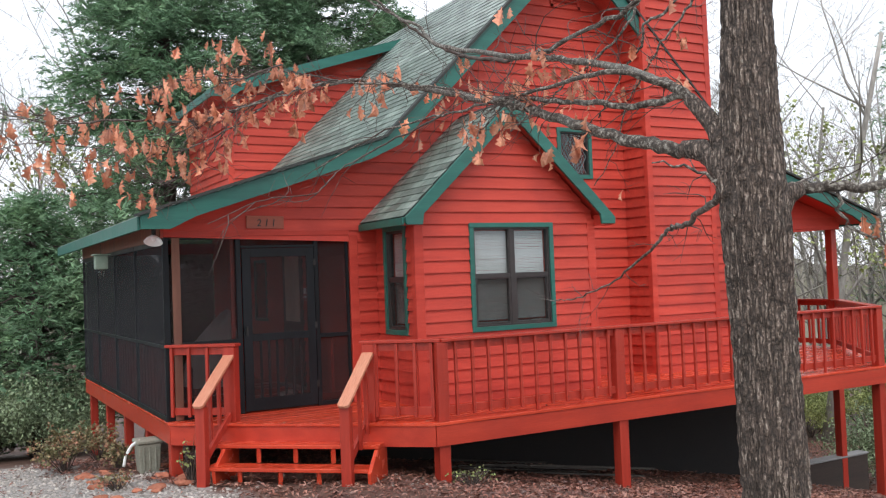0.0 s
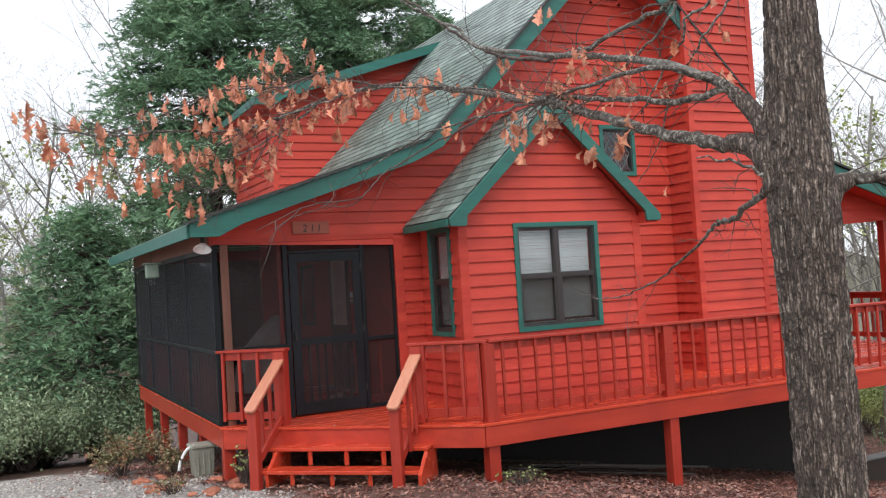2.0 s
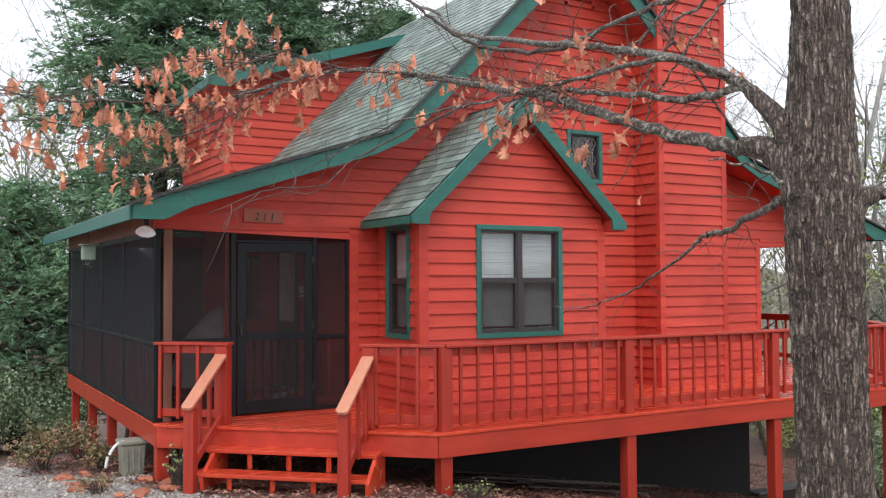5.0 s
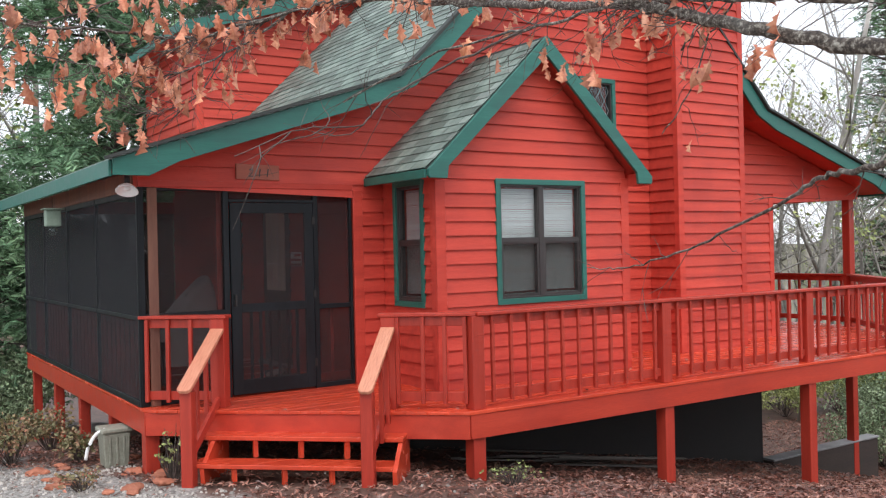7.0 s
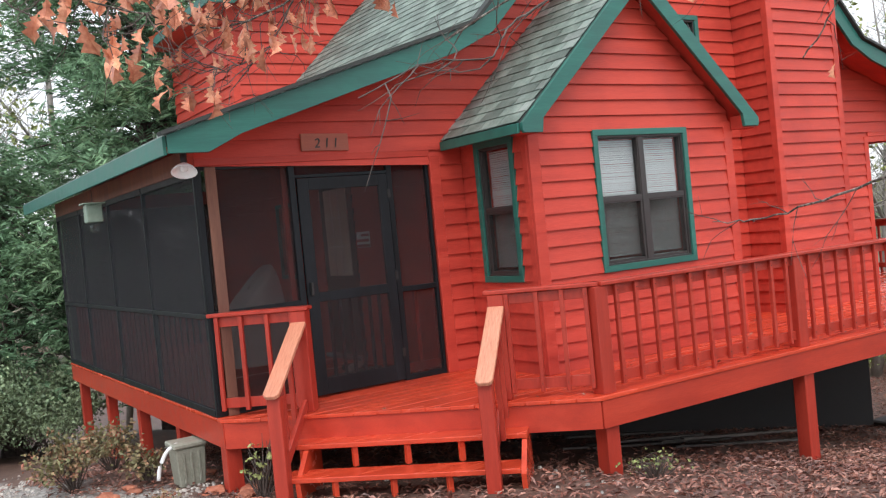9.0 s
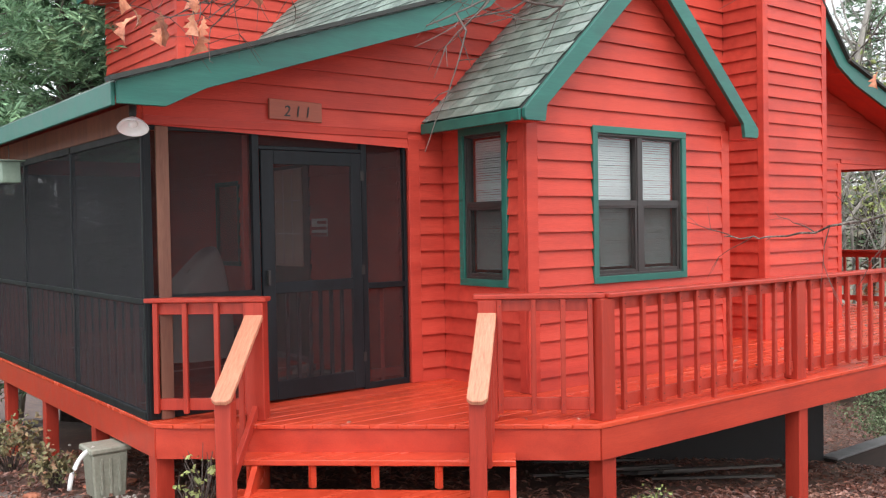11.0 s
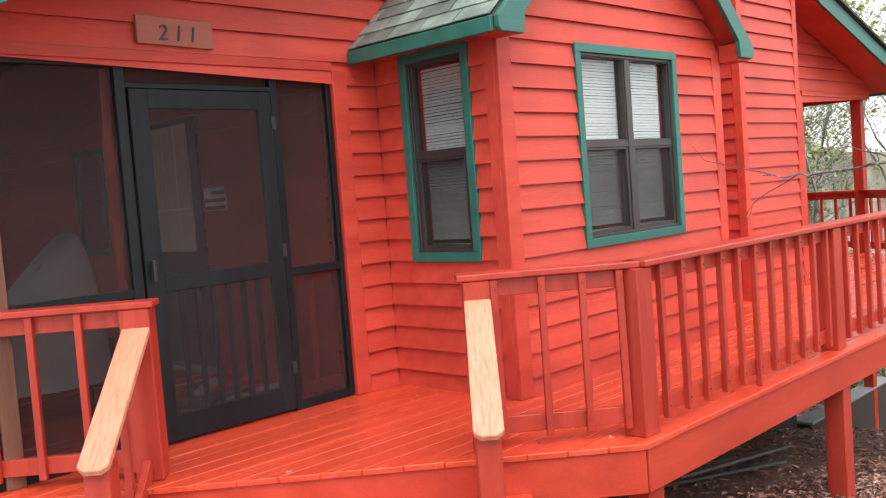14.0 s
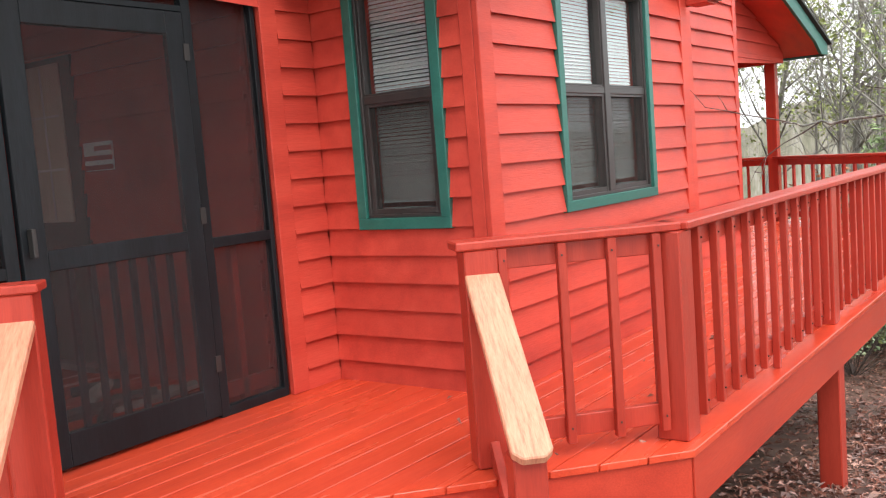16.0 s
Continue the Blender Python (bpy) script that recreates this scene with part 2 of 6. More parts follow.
def bark_material():
    """Long plates of grey-brown bark parted by furrows that darken with depth, flecked with lichen."""
    m = bpy.data.materials.new("oak_bark")
    m.use_nodes = True
    n, l = m.node_tree.nodes, m.node_tree.links
    b = n["Principled BSDF"]
    geo, mp, warp, add = n.new("ShaderNodeNewGeometry"), n.new("ShaderNodeMapping"), n.new("ShaderNodeTexNoise"), n.new("ShaderNodeVectorMath")
    mp.inputs["Scale"].default_value = (1, 1, 0.11)
    l.new(geo.outputs["Position"], mp.inputs["Vector"])
    warp.inputs["Scale"].default_value, warp.inputs["Detail"].default_value = 22, 3
    l.new(geo.outputs["Position"], warp.inputs["Vector"])
    add.operation = "MULTIPLY_ADD"
    add.inputs[1].default_value = (0.022, 0.022, 0.03)
    l.new(warp.outputs["Color"], add.inputs[0])
    l.new(mp.outputs[0], add.inputs[2])

    def cells(scale, width):
        v = n.new("ShaderNodeTexVoronoi")
        v.feature = "DISTANCE_TO_EDGE"
        v.inputs["Scale"].default_value = scale
        l.new(add.outputs[0], v.inputs["Vector"])
        r = n.new("ShaderNodeMapRange")
        r.inputs["From Max"].default_value = width
        l.new(v.outputs["Distance"], r.inputs["Value"])
        return r.outputs[0]

    def maths(op, x, y):
        k = n.new("ShaderNodeMath")
        k.operation = op
        for i, q in enumerate((x, y)):
            if isinstance(q, (int, float)):
                k.inputs[i].default_value = q
            else:
                l.new(q, k.inputs[i])
        return k.outputs[0]

    plate = maths("MULTIPLY", cells(44, 0.34), maths("ADD", 0.45, maths("MULTIPLY", cells(110, 0.4), 0.55)))
    fine = n.new("ShaderNodeTexNoise")
    fine.inputs["Scale"].default_value, fine.inputs["Detail"].default_value = 60, 8
    l.new(geo.outputs["Position"], fine.inputs["Vector"])
    height = maths("ADD", maths("MULTIPLY", plate, 0.75), maths("MULTIPLY", fine.outputs["Fac"], 0.45))
    ramp = n.new("ShaderNodeValToRGB")
    e = ramp.color_ramp.elements
    e[0].position, e[0].color = 0.22, (0.026, 0.019, 0.015, 1)
    e[1].position, e[1].color = 0.90, (0.56, 0.47, 0.39, 1)
    x = e.new(0.52)
    x.color = (0.15, 0.11, 0.085, 1)
    x = e.new(0.70)
    x.color = (0.33, 0.26, 0.21, 1)
    l.new(height, ramp.inputs["Fac"])
    lich = n.new("ShaderNodeTexNoise")
    lich.inputs["Scale"].default_value, lich.inputs["Detail"].default_value = 30, 7
    l.new(geo.outputs["Position"], lich.inputs["Vector"])
    lr = n.new("ShaderNodeMapRange")
    lr.inputs["From Min"].default_value, lr.inputs["From Max"].default_value, lr.inputs["To Max"].default_value = 0.60, 0.70, 0.55
    l.new(lich.outputs["Fac"], lr.inputs["Value"])
    mix = n.new("ShaderNodeMixRGB")
    mix.inputs["Color2"].default_value = (0.34, 0.36, 0.30, 1)
    l.new(maths("MULTIPLY", lr.outputs[0], plate), mix.inputs["Fac"])
    l.new(ramp.outputs[0], mix.inputs["Color1"])
    l.new(mix.outputs[0], b.inputs["Base Color"])
    b.inputs["Roughness"].default_value = 0.75
    bp = n.new("ShaderNodeBump")
    bp.inputs["Strength"].default_value, bp.inputs["Distance"].default_value = 1.0, 0.02
    l.new(height, bp.inputs["Height"])
    l.new(bp.outputs[0], b.inputs["Normal"])
    return m


BARK = bark_material()
GLASS = glass_material("window_glass", (0.86, 0.88, 0.88))
CLEAR = glass_material("clear_glass", (0.92, 0.95, 0.93))
MESHFRONT = screen_material("insect_screen", 0.40, (0.045, 0.036, 0.037))
MESHSIDE = screen_material("insect_screen_dense", 0.52, (0.050, 0.050, 0.053))
MESHWIN = screen_material("window_screen", 0.30, (0.05, 0.043, 0.04))


# ---- mesh helpers ----
def part(name, bm, material, parent=None, label="", bevel=0.0, smooth=False):
    bmesh.ops.recalc_face_normals(bm, faces=bm.faces)
    if bevel:
        bmesh.ops.bevel(bm, geom=[e for e in bm.edges if e.calc_face_angle(0) > 0.6], offset=bevel, segments=1, affect="EDGES")
    me = bpy.data.meshes.new(name)
    bm.to_mesh(me)
    bm.free()
    if smooth:
        me.shade_smooth()
    me.materials.append(material)
    ob = new(name, me)
    if parent:
        ob.parent = parent
    return tagged(ob, label)


def raw(name, verts, faces, material, parent=None, smooth=False):
    me = bpy.data.meshes.new(name)
    me.from_pydata([tuple(v) for v in verts], [], faces)
    me.update()
    if smooth:
        me.shade_smooth()
    me.materials.append(material)
    ob = new(name, me)
    if parent:
        ob.parent = parent
    return ob


def thing(name, label, category, group="", kind="", at=(0, 0, 0)):
    ob = new(name)
    ob.location = at
    ob.empty_display_size = 0.1
    return tagged(ob, label, category, group, kind)


def hexa(bm, p):
    v = [bm.verts.new(q) for q in p]
    for f in ((0, 3, 2, 1), (4, 5, 6, 7), (0, 1, 5, 4), (1, 2, 6, 5), (2, 3, 7, 6), (3, 0, 4, 7)):
        bm.faces.new([v[i] for i in f])


def box(bm, x0, x1, y0, y1, z0, z1):
    hexa(bm, [(x0, y0, z0), (x1, y0, z0), (x1, y1, z0), (x0, y1, z0), (x0, y0, z1), (x1, y0, z1), (x1, y1, z1), (x0, y1, z1)])


def beam(bm, a, b, wide, high, up=(0, 0, 1)):
    """A bar from a to b with its own cross-section, centred on the line."""
    a, b = Vector(a), Vector(b)
    d = (b - a).normalized()
    s = d.cross(Vector(up)).normalized() * wide / 2
    u = s.cross(d).normalized() * high / 2
    hexa(bm, [a - s - u, a + s - u, a + s + u, a - s + u, b - s - u, b + s - u, b + s + u, b - s + u])


def extrude(bm, pts, offset):
    """A flat polygon given thickness along offset."""
    a = [bm.verts.new(p) for p in pts]
    b = [bm.verts.new(Vector(p) + Vector(offset)) for p in pts]
    bm.faces.new(a)
    bm.faces.new(b[::-1])
    for i in range(len(pts)):
        j = (i + 1) % len(pts)
        bm.faces.new((a[i], a[j], b[j], b[i]))


def tube_data(verts, faces, pts, radii, sides=8, rng=None, rough=0.0):
    pts = [Vector(p) for p in pts]
    base = len(verts)
    for i, p in enumerate(pts):
        d = (pts[min(i + 1, len(pts) - 1)] - pts[max(i - 1, 0)]).normalized()
        s = d.cross(Vector((0.31, 0.17, 0.93)) if abs(d.z) < 0.9 else Vector((1, 0.1, 0))).normalized()
        u = s.cross(d)
        for k in range(sides):
            a = 2 * math.pi * k / sides
            r = radii[i] * (1 + (rng.uniform(-rough, rough) if rng else 0))
            verts.append(p + (s * math.cos(a) + u * math.sin(a)) * r)
    for i in range(len(pts) - 1):
        for k in range(sides):
            a, b = base + i * sides + k, base + i * sides + (k + 1) % sides
            faces.append((a, b, b + sides, a + sides))
    faces.append(tuple(range(base, base + sides))[::-1])
    faces.append(tuple(range(len(verts) - sides, len(verts))))


def smooth_line(pts, n=4):
    """Catmull-Rom through the points."""
    p = [Vector(q) for q in pts]
    p = [2 * p[0] - p[1]] + p + [2 * p[-1] - p[-2]]
    out = []
    for i in range(1, len(p) - 2):
        for k in range(n):
            t = k / n
            a, b, c, d = p[i - 1:i + 3]
            out.append(0.5 * (2 * b + (c - a) * t + (2 * a - 5 * b + 4 * c - d) * t * t + (3 * b - a - 3 * c + d) * t ** 3))
    return out + [p[-2]]


# ---- plan ----
FLOOR = 0.105
WALL = 10.99
BAY0, BAY1, BAYF = 5.18, 7.90, 9.87
LEFT, RIGHT, INNER, HOUSE = 2.40, 14.50, 4.80, 12.20
BACK = 17.6
CHIM0, CHIM1, CHIMF = 9.50, 10.82, 10.45
EDGE = 8.68
COURSE = 0.1515
HEAD, BAYTOP = 2.28, 2.40
RIDGE, PEAK = 8.31, 6.69
KINKS = ((5.12, 3.50), (11.46, 3.54))
EAVES = (2.05, 14.85)


def roof_z(x):
    """Top of the main roof over x."""
    return float(np.interp(x, (EAVES[0], KINKS[0][0], RIDGE, KINKS[1][0], EAVES[1]), (2.502, KINKS[0][1], PEAK, KINKS[1][1], 2.502)))


def ground_z(x, y):
    z = -0.05 * min(y, 13) if y > 0 else 0.0
    z -= 0.175 * max(0.0, min(x, 15.5) - 4.3) * min(1.0, max(0.25, (y + 1) / 8.0))
    z -= 0.11 * max(0.0, min(x, 15.5) - 12.5)
    z -= 0.05 * max(0.0, min(x, 60) - 15.5)
    z -= 0.14 * max(0.0, min(y, 30) - 13) * (1 if x < 9 else max(0.3, 1 - (x - 9) * 0.15))
    z -= 0.25 * max(0.0, min(-x - 1, 14)) * (1 if y > 8 else 0.3)
    z += 0.05 * noise.noise(Vector((x * 0.35, y * 0.35, 0))) + 0.02 * noise.noise(Vector((x * 1.7, y * 1.7, 3)))
    return z


# ---- ground ----
def ground_material():
    m = mat("ground_cover", [(0.055, 0.030, 0.022), (0.11, 0.060, 0.044), (0.19, 0.115, 0.085)], 0.7, 5, (1, 1, 1), 0.8, 40, 0.0, coords="World")
    n, l = m.node_tree.nodes, m.node_tree.links
    b = n["Principled BSDF"]
    leafy = b.inputs["Base Color"].links[0].from_socket
    geo = n.new("ShaderNodeNewGeometry")
    sep = n.new("ShaderNodeSeparateXYZ")
    l.new(geo.outputs["Position"], sep.inputs[0])
    e1 = n.new("ShaderNodeMath")
    e1.operation = "MULTIPLY_ADD"
    e1.inputs[1].default_value = 0.30
    l.new(sep.outputs["Y"], e1.inputs[0])
    l.new(sep.outputs["X"], e1.inputs[2])
    wob = n.new("ShaderNodeTexNoise")
    wob.inputs["Scale"].default_value = 2.2
    wob.inputs["Detail"].default_value = 5
    l.new(geo.outputs["Position"], wob.inputs["Vector"])
    e2 = n.new("ShaderNodeMath")
    e2.operation = "MULTIPLY_ADD"
    e2.inputs[1].default_value = 1.6
    l.new(wob.outputs["Fac"], e2.inputs[0])
    l.new(e1.outputs[0], e2.inputs[2])
    edge = n.new("ShaderNodeMapRange")
    edge.inputs["From Min"].default_value, edge.inputs["From Max"].default_value = 6.05, 6.35
    l.new(e2.outputs[0], edge.inputs["Value"])
    vor = n.new("ShaderNodeTexVoronoi")
    vor.inputs["Scale"].default_value = 38
    l.new(geo.outputs["Position"], vor.inputs["Vector"])
    gr = n.new("ShaderNodeValToRGB")
    gr.color_ramp.elements[0].color, gr.color_ramp.elements[1].color = (0.13, 0.115, 0.10, 1), (0.42, 0.40, 0.37, 1)
    sh = n.new("ShaderNodeSeparateXYZ")
    l.new(vor.outputs["Color"], sh.inputs[0])
    l.new(sh.outputs["X"], gr.inputs["Fac"])
    far = n.new("ShaderNodeTexNoise")
    far.inputs["Scale"].default_value = 0.8
    l.new(geo.outputs["Position"], far.inputs["Vector"])
    mx = n.new("ShaderNodeMixRGB")
    l.new(edge.outputs[0], mx.inputs["Fac"])
    l.new(gr.outputs[0], mx.inputs["Color1"])
    l.new(leafy, mx.inputs["Color2"])
    l.new(mx.outputs[0], b.inputs["Base Color"])
    return m


def build_ground():
    def axis(lo, mid0, mid1, hi):
        near = list(np.arange(mid0, mid1, 0.3))
        a = [lo, lo * 0.4, -60, -38, -26, -18, -13] if lo < 0 else []
        return sorted(set(a + [round(v, 3) for v in near] + [mid1 + 1, mid1 + 3, mid1 + 6, mid1 + 12, mid1 + 24, mid1 + 60, hi * 0.3, hi]))
    xs, ys = axis(-900, -10, 26, 900), axis(-900, -8, 28, 900)
    verts = [(x, y, ground_z(x, y)) for y in ys for x in xs]
    w = len(xs)
    faces = [(j * w + i, j * w + i + 1, (j + 1) * w + i + 1, (j + 1) * w + i) for j in range(len(ys) - 1) for i in range(w - 1)]
    ob = raw("ground", verts, faces, ground_material(), smooth=True)
    tagged(ob, "sloping ground of grey gravel giving way to wet brown leaf litter", "ground", kind="structure")


build_ground()


# ---- siding ----
def siding(parent, origin, u, normal, z0, z1, span, holes=(), name="siding_board", phase=2.19, material=None):
    """Lapped boards over a wall plane; span(z) gives the wall's extent at a height, holes are (u0, u1, z0, z1)."""
    origin, u, nrm = Vector(origin), Vector(u), Vector(normal)
    k = math.floor((z0 - phase) / COURSE)
    rng = random.Random(len(parent.name) * 31 + int(z1 * 100))
    while phase + k * COURSE < z1 - 0.005:
        lo, hi = phase + k * COURSE, phase + (k + 1) * COURSE
        a, b = max(lo, z0), min(hi, z1)
        k += 1
        if b - a < 0.01:
            continue
        cuts = sorted({a, b, *[h for h in (HEAD, BAYTOP, 3.34) if a + 0.005 < h < b - 0.005], *[h for hole in holes for h in hole[2:] if a + 0.005 < h < b - 0.005]})
        bms = {}
        lift = rng.uniform(-0.002, 0.002)
        for c0, c1 in zip(cuts, cuts[1:]):
            sa, sb = span(c0 + 0.0005), span(c1 - 0.0005)
            if sa is None and sb is None:
                continue
            if sb is None or sb[1] - sb[0] < 0:
                mid = (sa[0] + sa[1]) / 2
                sb = (mid, mid)
            if sa is None or sa[1] - sa[0] < 0.01:
                continue
            pieces = [(sa[0], sa[1], sb[0], sb[1])]
            for h in holes:
                if h[2] < (c0 + c1) / 2 < h[3]:
                    nextp = []
                    for p in pieces:
                        if h[1] <= p[0] or h[0] >= p[1]:
                            nextp.append(p)
                            continue
                        if h[0] > p[0]:
                            nextp.append((p[0], h[0], p[2], h[0]))
                        if h[1] < p[1]:
                            nextp.append((h[1], p[1], h[1], p[3]))
                    pieces = nextp
            for p in pieces:
                if p[1] - p[0] < 0.02:
                    continue
                key = sum(1 for h in holes if h[2] < hi and h[3] > lo and h[1] <= p[0] + 0.01)
                bm = bms.setdefault(key, bmesh.new()) if key not in bms else bms[key]
                cut = 0.026 if c0 == lo and c1 - c0 > 0.035 else 0.0

                def proud(z):
                    return 0.037 + lift - 0.024 * (z - lo) / COURSE
                P = lambda uu, z, d: origin + u * uu + nrm * d + Vector((0, 0, z))
                lip = proud(c0) - 0.009 if cut else proud(c0) * 0.5
                ends = []
                for lo_u, hi_u in ((p[0], p[2]), (p[1], p[3])):
                    ends.append([bm.verts.new(P(lo_u, c0 + cut, 0)), bm.verts.new(P(lo_u, c0 + cut * 0.9, lip - 0.002 if cut else lip)), bm.verts.new(P(lo_u, c0, lip)),
                                 bm.verts.new(P(lo_u, c0, proud(c0))), bm.verts.new(P(hi_u, c1, proud(c1))), bm.verts.new(P(hi_u, c1, 0))])
                bm.faces.new(ends[0])
                bm.faces.new(ends[1][::-1])
                for q in range(6):
                    bm.faces.new((ends[0][q], ends[1][q], ends[1][(q + 1) % 6], ends[0][(q + 1) % 6]))
        for bm in bms.values():
            part(name, bm, material or SIDING, parent)


def wall(name, label, pts, offset, material=ROOM):
    """A wall body from its outline, in thickness."""
    bm = bmesh.new()
    extrude(bm, pts, offset)
    return tagged(part(name, bm, material), label, "wall", kind="structure")


SCREEN0, SCREEN1 = 2.46, 4.74
UW = (8.20, 8.85, 3.09, 3.86)
VENT = (8.18, 8.74, 5.68, 6.12)


def gable_body():
    """The front gable wall: one body over the openings, one over the house."""
    y = WALL
    bm = bmesh.new()
    top = [(x, y, roof_z(x) - 0.14) for x in (LEFT, 5.12, RIDGE, 11.46, RIGHT)]
    out = [(LEFT, y, HEAD), (INNER, y, HEAD), (INNER, y, FLOOR - 0.25), (HOUSE, y, FLOOR - 0.25), (HOUSE, y, HEAD), (RIGHT, y, HEAD)] + top[::-1]
    extrude(bm, out, (0, 0.14, 0))
    w = part("wall_south", bm, SIDING)
    cut = bmesh.new()
    box(cut, UW[0] + 0.05, UW[1] - 0.05, y - 0.2, y + 0.4, UW[2] + 0.05, UW[3] - 0.05)
    box(cut, BAY0 + 0.16, BAY1 - 0.16, y - 0.2, y + 0.4, FLOOR + 0.1, 2.3)
    cutter = part("cut", cut, SIDING)
    mod = w.modifiers.new("openings", "BOOLEAN")
    mod.object, mod.solver = cutter, "EXACT"
    me = bpy.data.meshes.new_from_object(w.evaluated_get(bpy.context.evaluated_depsgraph_get()))
    w.modifiers.clear()
    w.data = me
    bpy.data.objects.remove(cutter)
    return tagged(w, "red gable wall of lapped boards above the porches, with a corner board", "wall", kind="structure")


wall_south = gable_body()


def gable_span(z):
    if z < HEAD - 0.001:
        return (INNER + 0.09, HOUSE - 0.09)
    top = z + 0.16
    a = RIDGE - (PEAK - top) if top > 3.50 else 2.05 + (top - 2.502) / 0.325
    b = RIDGE + (PEAK - top) if top > 3.54 else 14.85 - (top - 2.502) / 0.306
    return (max(a, LEFT), min(b, RIGHT)) if b - a > 0.1 else None


siding(wall_south, (0, WALL, 0), (1, 0, 0), (0, -1, 0), FLOOR, 6.6, gable_span,
       [(BAY0 - 0.02, BAY1 + 0.02, -1, 2.62), (CHIM0, CHIM1, -1, 9), UW, VENT])


def board(name, parent, x0, x1, y0, y1, z0, z1, material=SIDING, bevel=0.004, label=""):
    bm = bmesh.new()
    box(bm, min(x0, x1), max(x0, x1), min(y0, y1), max(y0, y1), min(z0, z1), max(z0, z1))
    return part(name, bm, material, parent, label, bevel)


board("corner_board", wall_south, INNER - 0.03, INNER + 0.09, WALL - 0.036, WALL + 0.0, FLOOR, HEAD)
board("corner_board", wall_south, HOUSE - 0.09, HOUSE + 0.01, WALL - 0.036, WALL + 0.0, FLOOR, HEAD)
board("header_board", wall_south, LEFT, INNER - 0.03, WALL - 0.034, WALL + 0.0, HEAD, HEAD + 0.075)
board("header_board", wall_south, HOUSE + 0.01, RIGHT, WALL - 0.034, WALL + 0.0, HEAD, HEAD + 0.075)

# the porch's inner wall, the far walls and the house's east wall
wall_porch = wall("wall_porch", "red lapped wall inside the screened porch", [(INNER, WALL + 0.15, FLOOR - 0.25), (INNER, BACK, FLOOR - 0.25), (INNER, BACK, 3.1), (INNER, WALL + 0.15, 3.1)], (0.14, 0, 0), SIDING)
siding(wall_porch, (INNER, 0, 0), (0, 1, 0), (-1, 0, 0), FLOOR, 2.6, lambda z: (WALL + 0.15, BACK), [(12.72, 13.62, -1, 2.2), (14.4, 15.0, 1.1, 2.05)])
wall_east = wall("wall_east", "red lapped outer wall under the open porch", [(HOUSE, WALL + 0.15, FLOOR - 0.25), (HOUSE, BACK, FLOOR - 0.25), (HOUSE, BACK, 3.1), (HOUSE, WALL + 0.15, 3.1)], (-0.14, 0, 0), SIDING)
siding(wall_east, (HOUSE, 0, 0), (0, 1, 0), (1, 0, 0), FLOOR, 2.6, lambda z: (WALL + 0.15, BACK))
wall_north = wall("wall_north", "red back wall of the house", [(INNER + 0.15, BACK, FLOOR - 0.25), (HOUSE - 0.15, BACK, FLOOR - 0.25), (HOUSE - 0.15, BACK, 3.2), (RIDGE, BACK, 6.4), (INNER + 0.15, BACK, 3.2)], (0, -0.14, 0), SIDING)
board("upper_floor", None, INNER + 0.15, HOUSE - 0.15, WALL + 0.15, BACK - 0.15, 2.5, 2.62, ROOM, 0)
tagged(bpy.data.objects["upper_floor"], "plain ceiling between the storeys of the house", "ceiling", kind="structure")
board("interior_floor", None, INNER + 0.15, HOUSE - 0.15, WALL + 0.15, BACK - 0.15, FLOOR - 0.2, FLOOR, ROOM, 0)
tagged(bpy.data.objects["interior_floor"], "plain floor inside the house", "floor", kind="structure")

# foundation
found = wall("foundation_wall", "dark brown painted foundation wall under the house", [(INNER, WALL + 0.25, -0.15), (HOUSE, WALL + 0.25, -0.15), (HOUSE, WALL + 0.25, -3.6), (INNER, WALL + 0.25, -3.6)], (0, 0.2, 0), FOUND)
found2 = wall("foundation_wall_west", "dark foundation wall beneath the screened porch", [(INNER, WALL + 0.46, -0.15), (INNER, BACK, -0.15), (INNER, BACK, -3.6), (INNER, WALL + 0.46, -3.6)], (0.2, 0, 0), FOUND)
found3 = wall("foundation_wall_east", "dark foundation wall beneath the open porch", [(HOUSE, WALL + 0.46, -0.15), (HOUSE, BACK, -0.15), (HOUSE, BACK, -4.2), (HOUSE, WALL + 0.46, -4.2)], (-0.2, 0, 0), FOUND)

# chimney
bm = bmesh.new()
box(bm, CHIM0 + 0.01, CHIM1 - 0.01, CHIMF + 0.01, WALL, FLOOR - 0.2, 8.6)
chimney = tagged(part("chimney", bm, SIDING), "tall red chimney chase clad in lapped boards", "chimney")
for args in (((CHIM0, CHIMF, 0), (1, 0, 0), (0, -1, 0), (0.07, CHIM1 - CHIM0 - 0.07)),
             ((CHIM0, CHIMF, 0), (0, 1, 0), (-1, 0, 0), (0.05, WALL - CHIMF - 0.03)),
             ((CHIM1, CHIMF, 0), (0, 1, 0), (1, 0, 0), (0.05, WALL - CHIMF - 0.03))):
    siding(chimney, args[0], args[1], args[2], FLOOR, 8.6, lambda z, s=args[3]: s)
for x in (CHIM0, CHIM1):
    s = -1 if x == CHIM0 else 1
    board("corner_board", chimney, x + s * 0.036, x - s * 0.07, CHIMF - 0.036, CHIMF + 0.05, FLOOR, 8.6)
board("cap", chimney, CHIM0 - 0.06, CHIM1 + 0.06, CHIMF - 0.06, WALL + 0.3, 8.61, 8.7, GREEN)

